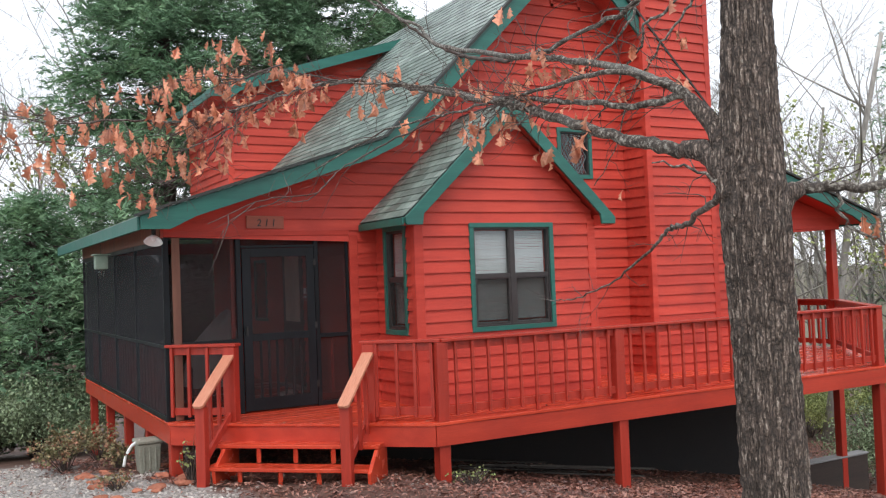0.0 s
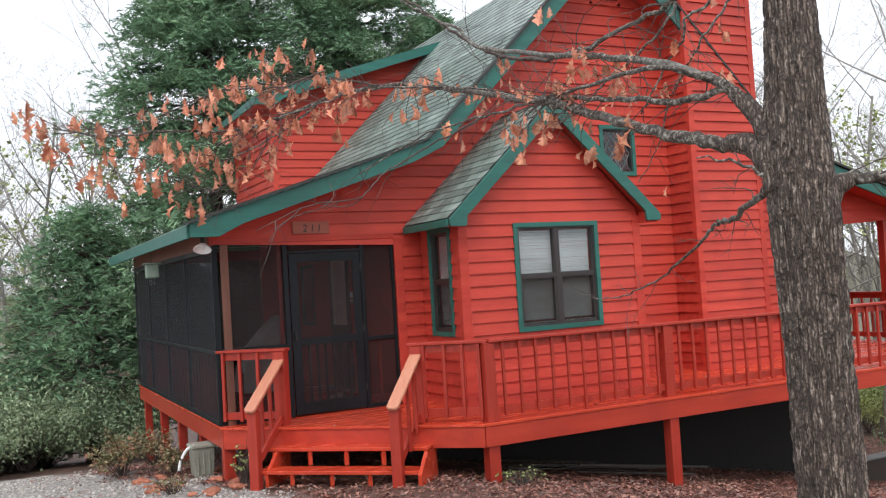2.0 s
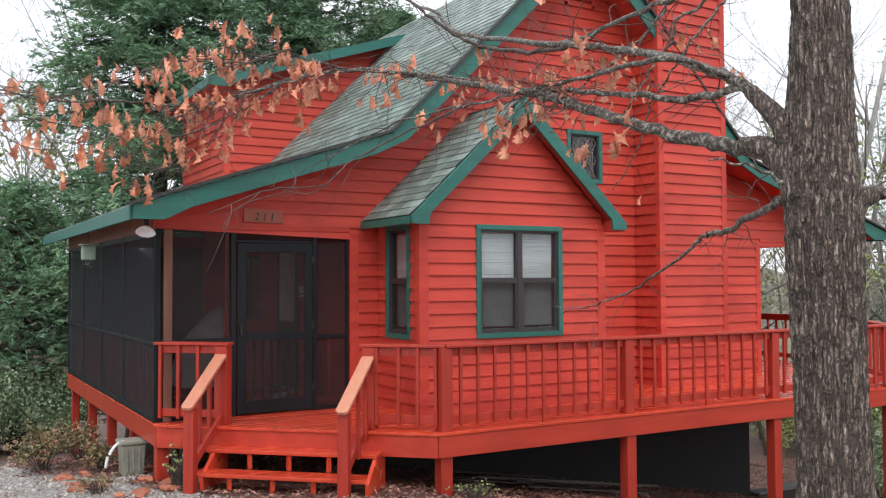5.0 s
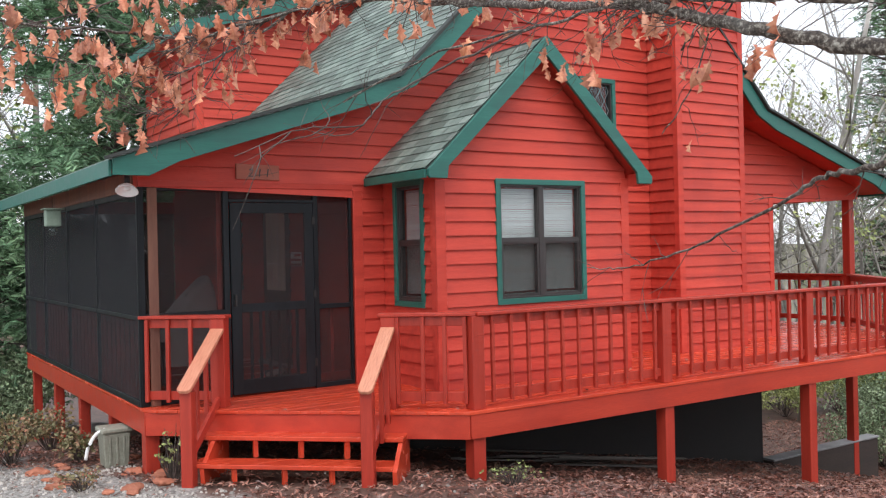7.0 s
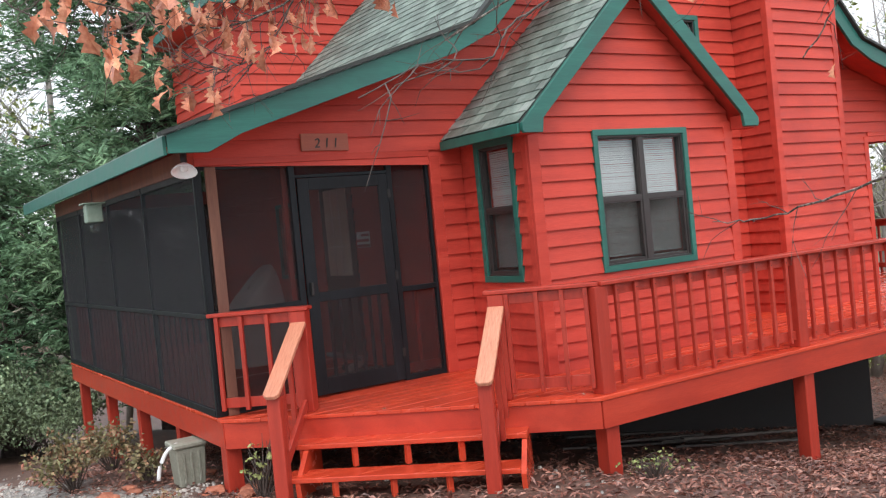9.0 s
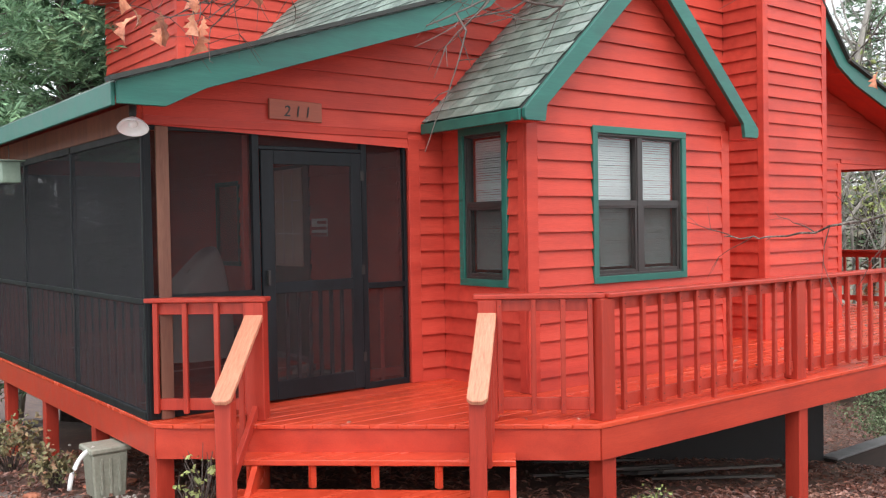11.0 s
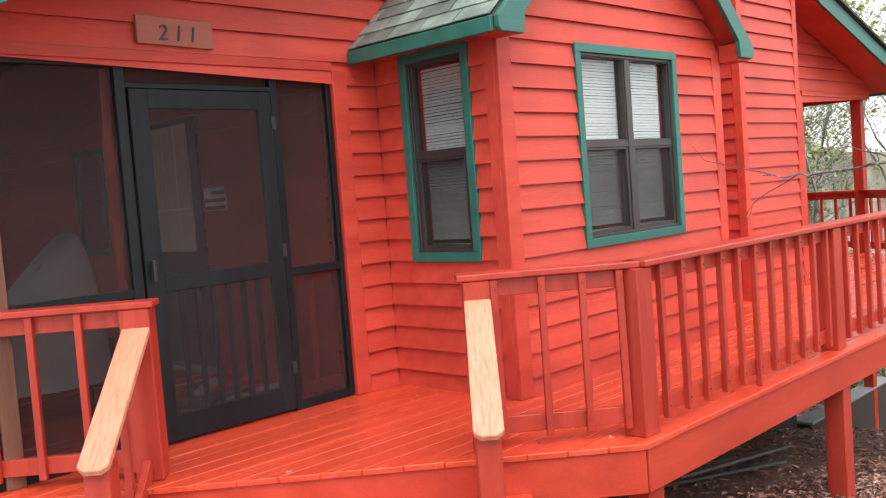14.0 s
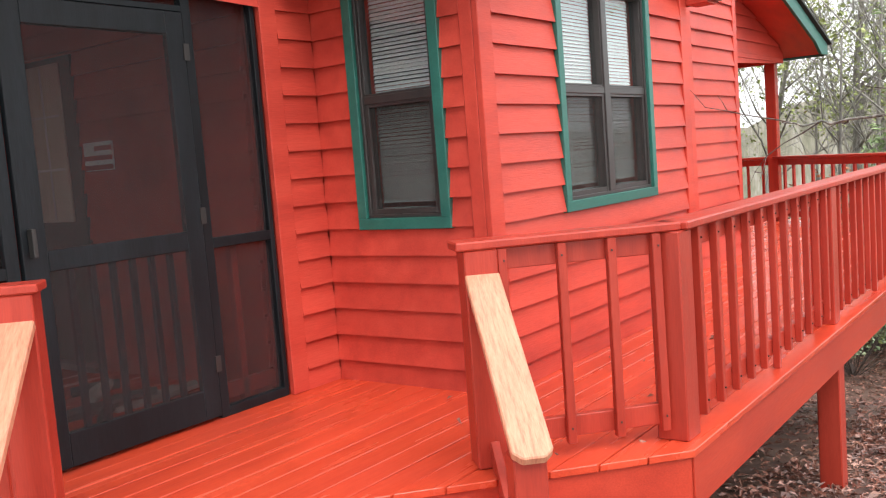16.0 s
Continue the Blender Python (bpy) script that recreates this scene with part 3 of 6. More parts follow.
# bay
bay = thing("bay", "red lapped bay projecting from the house with a gabled green-edged roof", "bay")
bm = bmesh.new()
W0, W1, WZ0, WZ1 = 5.93, 7.23, 0.97, 2.355
S0, S1 = 10.08, 10.71
BPEAK, BMID, BSLOPE = 3.95, 6.54, 0.954
x0, x1, y = BAY0, BAY1, BAYF
fillers = [(q[0], q[1], y, y + 0.12, q[2], q[3]) for q in ((x0, W0 + 0.06, FLOOR - 0.2, BAYTOP), (W1 - 0.06, x1, FLOOR - 0.2, BAYTOP), (W0 + 0.06, W1 - 0.06, FLOOR - 0.2, WZ0 + 0.06), (W0 + 0.06, W1 - 0.06, WZ1 - 0.06, BAYTOP))]
fillers += [(x0, x0 + 0.12, q[0], q[1], q[2], q[3]) for q in ((y + 0.12, S0 + 0.06, FLOOR - 0.2, BAYTOP), (S1 - 0.06, WALL, FLOOR - 0.2, BAYTOP), (S0 + 0.06, S1 - 0.06, FLOOR - 0.2, WZ0 + 0.06), (S0 + 0.06, S1 - 0.06, WZ1 - 0.06, BAYTOP))]
fillers.append((x1 - 0.12, x1, y + 0.12, WALL, FLOOR - 0.2, BAYTOP))
for q in fillers:
    f_ = bmesh.new()
    box(f_, *q)
    part("wall_panel", f_, SIDING, bay)
extrude(bm, [(x0, y, BAYTOP), (x1, y, BAYTOP), (x1, y, BPEAK - 0.16 - (x1 - BMID) * BSLOPE), (BMID, y, BPEAK - 0.16), (x0, y, BPEAK - 0.16 - (BMID - x0) * BSLOPE)], (0, 0.12, 0))
part("gable_panel", bm, SIDING, bay)


def bay_span(z):
    if z < BAYTOP:
        return (BAY0 + 0.09, BAY1 - 0.09)
    h = (BPEAK - 0.17 - z) / BSLOPE
    return (max(BAY0, BMID - h), min(BAY1, BMID + h)) if h > 0.05 else None


siding(bay, (0, BAYF, 0), (1, 0, 0), (0, -1, 0), FLOOR, 3.76, bay_span, [(W0, W1, WZ0, WZ1)])
siding(bay, (BAY0, 0, 0), (0, 1, 0), (-1, 0, 0), FLOOR, BAYTOP, lambda z: (BAYF + 0.08, WALL - 0.03), [(S0, S1, WZ0, WZ1)])
siding(bay, (BAY1, 0, 0), (0, 1, 0), (1, 0, 0), FLOOR, BAYTOP, lambda z: (BAYF + 0.08, WALL - 0.03))
for xx, s in ((BAY0, -1), (BAY1, 1)):
    board("corner_board", bay, xx + s * 0.036, xx - s * 0.09, BAYF - 0.036, BAYF + 0.0, FLOOR, BAYTOP)
    board("corner_board", bay, xx + s * 0.036, xx + s * 0.0, BAYF + 0.002, BAYF + 0.08, FLOOR, BAYTOP)


# ---- windows ----
def window(name, label, origin, u, nrm, width, z0, z1, lights, lattice=False):
    """A window with green trim, bronze sashes, blinds and an insect screen below."""
    o, u, nrm = Vector(origin), Vector(u), Vector(nrm)
    win = thing(name, label, "window")
    def slab(nm, a, b, c, d, n0, n1, m, bev=0.003, parent=win):
        bm = bmesh.new()
        P = lambda uu, z, dd: o + u * uu + nrm * dd + Vector((0, 0, z))
        hexa(bm, [P(a, c, n0), P(b, c, n0), P(b, c, n1), P(a, c, n1), P(a, d, n0), P(b, d, n0), P(b, d, n1), P(a, d, n1)])
        return part(nm, bm, m, parent, "", bev)
    t = 0.062
    for nm, a, b, c, d in (("trim_top", 0, width, z1 - t, z1), ("trim_bottom", 0, width, z0, z0 + t), ("trim_side", 0, t, z0 + t, z1 - t), ("trim_side", width - t, width, z0 + t, z1 - t)):
        slab(nm, a, b, c, d, -0.02, 0.041, GREEN)
    a0, a1, c0, c1 = t, width - t, z0 + t, z1 - t
    f = 0.02
    for a, b, c, d in ((a0, a1, c1 - f, c1), (a0, a1, c0, c0 + f), (a0, a0 + f, c0 + f, c1 - f), (a1 - f, a1, c0 + f, c1 - f)):
        fr = slab("frame", a, b, c, d, -0.07, 0.02, BRONZE)
    a0, a1, c0, c1 = a0 + f, a1 - f, c0 + f, c1 - f
    step = (a1 - a0) / lights
    mid = (c0 + c1) / 2 + 0.01
    for i in range(lights):
        s0, s1 = a0 + i * step, a0 + (i + 1) * step
        if i:
            slab("mullion", s0 - 0.035, s0 + 0.035, c0, c1, -0.07, 0.016, BRONZE)
            s0 += 0.035
        if i < lights - 1:
            s1 -= 0.035
        w = 0.026
        if lattice:
            slab("pane", s0, s1, c0, c1, -0.03, -0.026, GLASS, 0).visible_shadow = False
            bm = bmesh.new()
            P = lambda uu, z: o + u * uu + nrm * -0.02 + Vector((0, 0, z))
            n = 5
            wd, hg = s1 - s0, c1 - c0
            for k in range(-n, n * 2):
                for sg in (1, -1):
                    xa = s0 + k * wd / 3
                    pa, pb = (xa, c0), (xa + sg * hg * 0.62, c1)
                    ta = max(0, min(1, (s0 - pa[0]) / (pb[0] - pa[0])))
                    tb = max(0, min(1, (s1 - pa[0]) / (pb[0] - pa[0])))
                    ta, tb = min(ta, tb), max(ta, tb)
                    if tb - ta > 0.03:
                        q = lambda tt: P(pa[0] + (pb[0] - pa[0]) * tt, pa[1] + (pb[1] - pa[1]) * tt)
                        beam(bm, q(ta), q(tb), 0.008, 0.008, nrm)
            part("lattice", bm, CONCRETE, win)
            continue
        slab("meeting_rail", s0, s1, mid - 0.022, mid + 0.022, -0.045, 0.012, BRONZE)
        for e0, e1 in ((mid + 0.022, c1), (c0, mid - 0.022)):
            w = 0.012 if e1 == c1 else 0.028
            for a, b, c, d in ((s0, s0 + w, e0, e1), (s1 - w, s1, e0, e1), (s0 + w, s1 - w, e0, e0 + w), (s0 + w, s1 - w, e1 - w * 0.6, e1)):
                slab("sash_bar", a, b, c, d, -0.05, 0.006, BRONZE, 0.002, fr)
        slab("pane", s0 + 0.01, s1 - 0.01, mid + 0.02, c1 - 0.01, -0.032, -0.028, GLASS, 0, fr).visible_shadow = False
        slab("pane", s0 + w, s1 - w, c0 + 0.02, mid - 0.02, -0.044, -0.040, GLASS, 0, fr).visible_shadow = False
        slab("insect_screen", s0 + w * 0.6, s1 - w * 0.6, c0 + 0.012, mid - 0.02, -0.008, -0.006, MESHWIN, 0, fr)
    if not lattice:
        rng = random.Random(int(width * 1000))
        for i in range(lights):
            s0, s1 = a0 + i * step + 0.012, a0 + (i + 1) * step - 0.012
            bm = bmesh.new()
            z = c1 - 0.03
            P = lambda uu, z, dd: o + u * uu + nrm * dd + Vector((0, 0, z))
            while z > c0 + 0.05:
                j = rng.uniform(-0.002, 0.002)
                hexa(bm, [P(s0, z - 0.010 + j, -0.078), P(s1, z - 0.010 + j, -0.078), P(s1, z - 0.009 + j, -0.0785), P(s0, z - 0.009 + j, -0.0785),
                          P(s0, z + 0.009, -0.092), P(s1, z + 0.009, -0.092), P(s1, z + 0.010, -0.0925), P(s0, z + 0.010, -0.0925)])
                z -= 0.0212
            b = tagged(part("blind", bm, BLIND, win, "closed white slatted blind"), kind="stuff")
            slab("bottom_rail", s0, s1, c0 + 0.012, c0 + 0.03, -0.10, -0.078, BLIND, 0.002)
    return win


win_front = window("window_front", "double window of bronze sashes in green trim with white blinds", (W0, BAYF - 0.004, 0), (1, 0, 0), (0, -1, 0), W1 - W0, WZ0, WZ1, 2)
win_side = window("window_side", "narrow bronze sash window in green trim on the bay's side", (BAY0 - 0.004, S0, 0), (0, 1, 0), (-1, 0, 0), S1 - S0, WZ0, WZ1, 1)
win_up = window("window_upper", "small leaded lattice window in green trim high on the gable", (UW[0], WALL - 0.004, 0), (1, 0, 0), (0, -1, 0), UW[1] - UW[0], UW[2], UW[3], 1, True)

# louvred vent in the gable
vent = thing("gable_vent", "red louvred vent near the top of the gable", "vent")
for a, b, c, d in ((VENT[0], VENT[1], VENT[3] - 0.05, VENT[3]), (VENT[0], VENT[1], VENT[2], VENT[2] + 0.05), (VENT[0], VENT[0] + 0.05, VENT[2], VENT[3]), (VENT[1] - 0.05, VENT[1], VENT[2], VENT[3])):
    board("frame", vent, a, b, WALL - 0.045, WALL - 0.002, c + 0.001, d - 0.001)
for i in range(6):
    z = VENT[2] + 0.07 + i * 0.055
    bm = bmesh.new()
    beam(bm, (VENT[0] + 0.05, WALL - 0.02, z), (VENT[1] - 0.05, WALL - 0.02, z), 0.05, 0.012, (0, -0.6, 1))
    part("louvre", bm, SIDING, vent)


# ---- roofs ----
def roof_slab(name, label, profile, y0, y1, thick, material, below=None):
    """A roof sheet with thickness whose top follows profile, a list of (x, z)."""
    bm = bmesh.new()
    pts = [(x, y0, z) for x, z in profile] + [(x, y0, z - thick) for x, z in reversed(profile)]
    extrude(bm, pts, (0, y1 - y0, 0))
    return tagged(part(name, bm, material), label, "roof", kind="structure")


RAKE = 10.50
prof = [(x, roof_z(x) - 0.012) for x in (2.05, 5.12, RIDGE, 11.46, 14.85)]
roof = roof_slab("roof", "main roof of green-grey shingles with a flared low slope over the porches", prof, RAKE, BACK + 0.4, 0.09, DARKROOF)
soffit = roof_slab("ceiling_soffit", "red painted boards beneath the overhanging roof", [(x, z - 0.092) for x, z in prof], RAKE + 0.005, BACK + 0.4, 0.03, SIDING)


def fascia_profile(side):
    """One side of the rake board, broad at the tail."""
    s = side
    k, kz = KINKS[0] if s < 0 else KINKS[1]
    e = EAVES[0] if s < 0 else EAVES[1]
    pts = [(RIDGE, PEAK - 0.03), (k, kz - 0.01), (e, 2.493), (e, 2.345), (e - s * 0.33, 2.345), (e - s * 0.62, 2.49), (k + s * 0.22, kz - 0.285), (k - s * 0.21, kz - 0.08), (RIDGE, PEAK - 0.31)]
    return [(x, RAKE - 0.045, z) for x, z in pts]


rake = thing("rake_boards", "green painted rake boards along the gable roof", "fascia")
for s in (-1, 1):
    bm = bmesh.new()
    extrude(bm, fascia_profile(s), (0, 0.04, 0))
    part("rake_board", bm, GREEN, rake, bevel=0.003)
eaves = thing("eave_boards", "green painted eave boards with a dark shingle edge", "fascia")
for x in (2.05, 14.85):
    s = -1 if x < 5 else 1
    board("eave_board", eaves, x, x + s * 0.03, RAKE, BACK + 0.4, 2.335, 2.485, GREEN)
# dark shingle lip over the rake boards
bm = bmesh.new()
for s in (-1, 1):
    q = [(RIDGE, PEAK), (KINKS[0][0], 3.52) if s < 0 else (KINKS[1][0], 3.56), ((EAVES[0] - 0.06) if s < 0 else (EAVES[1] + 0.06), 2.50)]
    for a, b in zip(q, q[1:]):
        beam(bm, (a[0], RAKE - 0.035, a[1] + 0.0), (b[0], RAKE - 0.035, b[1] + 0.0), 0.11, 0.032, (0, 0, 1))
part("shingle_lip", bm, DARKROOF, rake)


def shingles(parent, eave, along, up, length, rise, keep, piece_limit, seed, lift=0.0):
    """Tabs in staggered courses over a slope. eave: lower corner; along: unit vector; up: unit vector up the slope."""
    rng = random.Random(seed)
    eave, along, up = Vector(eave), Vector(along), Vector(up)
    nrm = along.cross(up).normalized()
    if nrm.z < 0:
        nrm = -nrm
    expo, tab = 0.14, 0.30
    meshes = []
    for k in range(5):
        bm = bmesh.new()
        w, d = tab - 0.008, 0.165 + rng.uniform(-0.008, 0.004)
        P = lambda a, b, c: along * a + up * b + nrm * c
        hexa(bm, [P(0.004, 0, 0.007), P(w, rng.uniform(-0.004, 0.004), 0.007), P(w, d, 0.0), P(0.004, d, 0.0),
                  P(0.004, 0, 0.015), P(w, 0, 0.015), P(w, d, 0.004), P(0.004, d, 0.004)])
        o = part("shingle", bm, SHINGLE)
        meshes.append(o.data)
        bpy.data.objects.remove(o)
    verts, faces = [], []
    made = 0
    for r in range(int(rise / expo)):
        off = -0.15 if r % 2 else 0.0
        off += rng.uniform(-0.03, 0.03)
        c = off
        while c < length - 0.06:
            a, b = max(c, 0.0), min(c + tab, length)
            pos = eave + up * (r * expo) + nrm * lift
            if b - a > 0.07 and keep((a + b) / 2, r * expo):
                if made < piece_limit and b - a > tab - 0.01:
                    ob = new("shingle", rng.choice(meshes))
                    ob.parent = parent
                    ob.location = pos + along * a
                    made += 1
                else:
                    i = len(verts)
                    P = lambda u_, v_, w_: pos + along * u_ + up * v_ + nrm * w_
                    verts += [P(a + 0.004, 0, 0.004), P(b - 0.004, 0, 0.004), P(b - 0.004, 0.15, 0.0), P(a + 0.004, 0.15, 0.0),
                              P(a + 0.004, 0, 0.015), P(b - 0.004, 0, 0.015), P(b - 0.004, 0.15, 0.004), P(a + 0.004, 0.15, 0.004)]
                    faces += [(i + 4, i + 5, i + 6, i + 7), (i, i + 1, i + 5, i + 4), (i + 1, i + 2, i + 6, i + 5), (i + 3, i, i + 4, i + 7)]
            c += tab
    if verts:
        # joined tabs take the paler colour with the sheen in it
        tagged(raw("far_shingles", verts, faces, SHINGLE_SHEEN, parent), kind="stuff")


R2 = math.sqrt(0.5)
LOWN = Vector((1, 0, 0.325)).normalized()
DORM_Y, DORM_X, DORM_END = 15.6, 4.58, 18.35

# dormer on the west slope
dormer = thing("dormer", "red lapped dormer with a green-edged shed roof", "dormer")


def dorm_top(x):
    return 5.05 + (x - 4.19) * 0.322


bm = bmesh.new()
extrude(bm, [(DORM_X, DORM_Y, 3.1), (5.12, DORM_Y, 3.4), (8.05, DORM_Y, 6.30), (DORM_X, DORM_Y, dorm_top(DORM_X) - 0.1)], (0, DORM_END - DORM_Y, 0))
part("wall", bm, SIDING, dormer)


def dorm_span(z):
    hi = z + 1.63 if z > 3.49 else 5.6
    lo = DORM_X + 0.07
    if z > dorm_top(DORM_X) - 0.12:
        lo = (z + 0.12 - 5.05) / 0.322 + 4.19
    return (lo, hi) if hi - lo > 0.05 else None


siding(dormer, (0, DORM_Y, 0), (1, 0, 0), (0, -1, 0), 3.2, 6.1, dorm_span)
siding(dormer, (DORM_X, 0, 0), (0, 1, 0), (-1, 0, 0), 3.2, dorm_top(DORM_X) - 0.1, lambda z: (DORM_Y + 0.05, DORM_END))
board("corner_board", dormer, DORM_X - 0.036, DORM_X + 0.07, DORM_Y - 0.036, DORM_Y + 0.05, 3.2, dorm_top(DORM_X) - 0.12)
bm = bmesh.new()
extrude(bm, [(4.21, DORM_Y - 0.36, dorm_top(4.21)), (8.1, DORM_Y - 0.36, dorm_top(8.1)), (8.1, DORM_Y - 0.36, dorm_top(8.1) - 0.1), (4.21, DORM_Y - 0.36, dorm_top(4.21) - 0.1)], (0, DORM_END - DORM_Y + 0.5, 0))
part("roof", bm, DARKROOF, dormer)
bm = bmesh.new()
extrude(bm, [(4.18, DORM_Y - 0.40, dorm_top(4.18) - 0.01), (7.95, DORM_Y - 0.40, dorm_top(7.95) - 0.01), (7.95, DORM_Y - 0.40, dorm_top(7.95) - 0.17), (4.70, DORM_Y - 0.40, dorm_top(4.70) - 0.19), (4.54, DORM_Y - 0.40, 4.90), (4.18, DORM_Y - 0.40, 4.90)], (0, 0.035, 0))
part("rake_board", bm, GREEN, dormer)
board("eave_board", dormer, 4.175, 4.205, DORM_Y - 0.36, DORM_END + 0.1, 4.90, dorm_top(4.19) - 0.01, GREEN)
board("soffit", dormer, 4.21, DORM_X - 0.02, DORM_Y - 0.34, DORM_END + 0.1, 4.92, 4.945, SIDING)

# bay roof
BAYEAVE = 1.60
bay_roof = thing("bay_roof", "small gabled roof of green-grey shingles with green fascia over the bay", "roof")
for s in (-1, 1):
    bm = bmesh.new()
    e = (BMID + s * BAYEAVE, BPEAK - BAYEAVE * BSLOPE)
    extrude(bm, [(BMID, BAYF - 0.20, BPEAK - 0.012), (e[0], BAYF - 0.20, e[1] - 0.012), (e[0], BAYF - 0.20, e[1] - 0.08), (BMID, BAYF - 0.20, BPEAK - 0.10)], (0, WALL - BAYF + 0.19, 0))
    part("deck", bm, DARKROOF, bay_roof)
    bm = bmesh.new()
    extrude(bm, [(BMID, BAYF - 0.195, BPEAK - 0.102), (e[0], BAYF - 0.195, e[1] - 0.082), (e[0], BAYF - 0.195, e[1] - 0.10), (BMID, BAYF - 0.195, BPEAK - 0.125)], (0, WALL - BAYF + 0.15, 0))
    part("soffit", bm, SIDING, bay_roof)
    bm = bmesh.new()
    X = lambda d: BMID + s * d
    tail = BPEAK - BAYEAVE * BSLOPE
    pts = [(0, BPEAK - 0.01), (BAYEAVE, tail - 0.01), (BAYEAVE, tail - 0.075), (BAYEAVE - 0.02, tail - 0.10), (BAYEAVE - 0.23, tail - 0.10), (BAYEAVE - 0.25, tail + 0.03), (0, BPEAK - 0.235)]
    extrude(bm, [(X(d), BAYF - 0.24, z) for d, z in pts], (0, 0.038, 0))
    part("rake_board", bm, GREEN, bay_roof, bevel=0.003)
    board("eave_board", bay_roof, X(BAYEAVE), X(BAYEAVE + 0.03), BAYF - 0.2, WALL - 0.035, tail - 0.10, tail - 0.01, GREEN)
    if s < 0:
        board("tail_block", bay_roof, X(BAYEAVE - 0.01), X(BAYEAVE - 0.22), BAYF - 0.2, BAYF - 0.04, tail - 0.10, tail - 0.075, SIDING)
    else:
        board("tail_block", bay_roof, X(BAYEAVE - 0.02), X(BAYEAVE - 0.22), BAYF - 0.2, BAYF - 0.04, tail - 0.12, tail + 0.02, SIDING)


# ---- deck ----
CX, CY = 4.72, 8.68
E1 = Vector((2.34, -2.16, 0)).normalized()
N1 = Vector((-E1.y, E1.x, 0)) * -1
if N1.y > 0:
    N1 = -N1
LCX, LCY = 2.38, 10.84
DEND = 12.50
deck_outline = [(LCX, LCY), (CX, CY), (DEND, CY), (RIGHT + 0.1, CY + 2.3), (RIGHT + 0.1, BACK), (LCX, BACK)]


def deck_x_range(y):
    """Extent of the deck in x at depth y, before the walls are taken away."""
    lo = CX + (y - CY) * (LCX - CX) / (LCY - CY) if y < LCY else LCX
    hi = DEND + (y - CY) * (RIGHT + 0.1 - DEND) / 2.3 if y < CY + 2.3 else RIGHT + 0.1
    return lo, hi


deck = thing("deck", "wraparound red painted timber deck on posts, wet from rain", "deck")
rng = random.Random(5)
y = CY
BW = 0.138
while y < BACK:
    yb = min(y + BW - 0.006, BACK)
    (l0, h0), (l1, h1) = deck_x_range(y), deck_x_range(yb)
    segs = []
    if y < WALL - 0.015:
        segs = [(l0, h0, l1, h1)]
        if y > BAYF - 0.015:
            segs = [(l0, BAY0 - 0.01, l1, BAY0 - 0.01), (BAY1 + 0.01, h0, BAY1 + 0.01, h1)]
        if y > CHIMF - 0.015:
            segs = [(l0, BAY0 - 0.01, l1, BAY0 - 0.01), (BAY1 + 0.01, CHIM0 - 0.01, BAY1 + 0.01, CHIM0 - 0.01), (CHIM1 + 0.01, h0, CHIM1 + 0.01, h1)]
    else:
        segs = [(l0, INNER - 0.02, l1, INNER - 0.02), (HOUSE + 0.02, h0, HOUSE + 0.02, h1)]
    for a0, b0, a1, b1 in segs:
        joints = [a0]
        nx = a0 + rng.uniform(1.6, 4.2)
        while nx < b0 - 0.8:
            joints.append(nx)
            nx += rng.uniform(3.0, 4.8)
        joints.append(b0)
        for i in range(len(joints) - 1):
            bm = bmesh.new()
            p, q = joints[i] + (0.002 if i else 0), joints[i + 1] - 0.002
            p1, q1 = (a1 if i == 0 else p), (b1 if i == len(joints) - 2 else q)
            dz = rng.uniform(-0.0015, 0.0015)
            hexa(bm, [(p, y, FLOOR - 0.03), (q, y, FLOOR - 0.03), (q1, yb, FLOOR - 0.03), (p1, yb, FLOOR - 0.03),
                      (p, y, FLOOR + dz), (q, y, FLOOR + dz), (q1, yb, FLOOR + dz), (p1, yb, FLOOR + dz)])
            part("deck_board", bm, DECK, deck, bevel=0.003)
    y += BW

# rim boards, joists, posts
FASC0 = -0.15


def rim(a, b, name="rim_board", top=FLOOR - 0.032, bottom=FASC0):
    bm = bmesh.new()
    d = (Vector(b) - Vector(a)).normalized()
    beam(bm, (a[0], a[1], (top + bottom) / 2), (b[0], b[1], (top + bottom) / 2), 0.038, top - bottom)
    return part(name, bm, RIM, deck, bevel=0.003)


rim((LCX + 0.03, LCY + 0.03), (CX + 0.02, CY + 0.03))
rim((CX + 0.02, CY + 0.03), (DEND - 0.01, CY + 0.03))
rim((DEND - 0.01, CY + 0.03), (RIGHT + 0.06, CY + 2.31))
rim((RIGHT + 0.06, CY + 2.31), (RIGHT + 0.06, BACK))
rim((LCX + 0.03, LCY + 0.03), (LCX + 0.03, BACK))
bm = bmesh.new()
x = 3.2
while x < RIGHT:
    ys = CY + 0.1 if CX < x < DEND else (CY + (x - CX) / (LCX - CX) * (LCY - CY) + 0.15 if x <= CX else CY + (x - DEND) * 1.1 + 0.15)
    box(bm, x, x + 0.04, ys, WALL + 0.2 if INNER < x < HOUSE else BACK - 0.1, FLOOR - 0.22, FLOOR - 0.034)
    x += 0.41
# joists coloured near black to stand in for the shade beneath the boards
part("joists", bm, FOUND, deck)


def deck_post(x, y, zt=FASC0, size=0.14, parent=deck):
    g = ground_z(x, y) - 0.1
    bm = bmesh.new()
    box(bm, x - size / 2, x + size / 2, y - size / 2, y + size / 2, g, zt)
    # the darker rail red puts the shade under the deck into the posts' colour
    return part("deck_post", bm, RAIL, parent, bevel=0.006)


for x, y in ((4.86, 8.80), (7.37, 8.79), (9.89, 8.79), (12.35, 8.79), (14.47, 11.12), (2.47, 10.95), (14.47, 14.2), (14.47, 17.4)):
    deck_post(x, y)
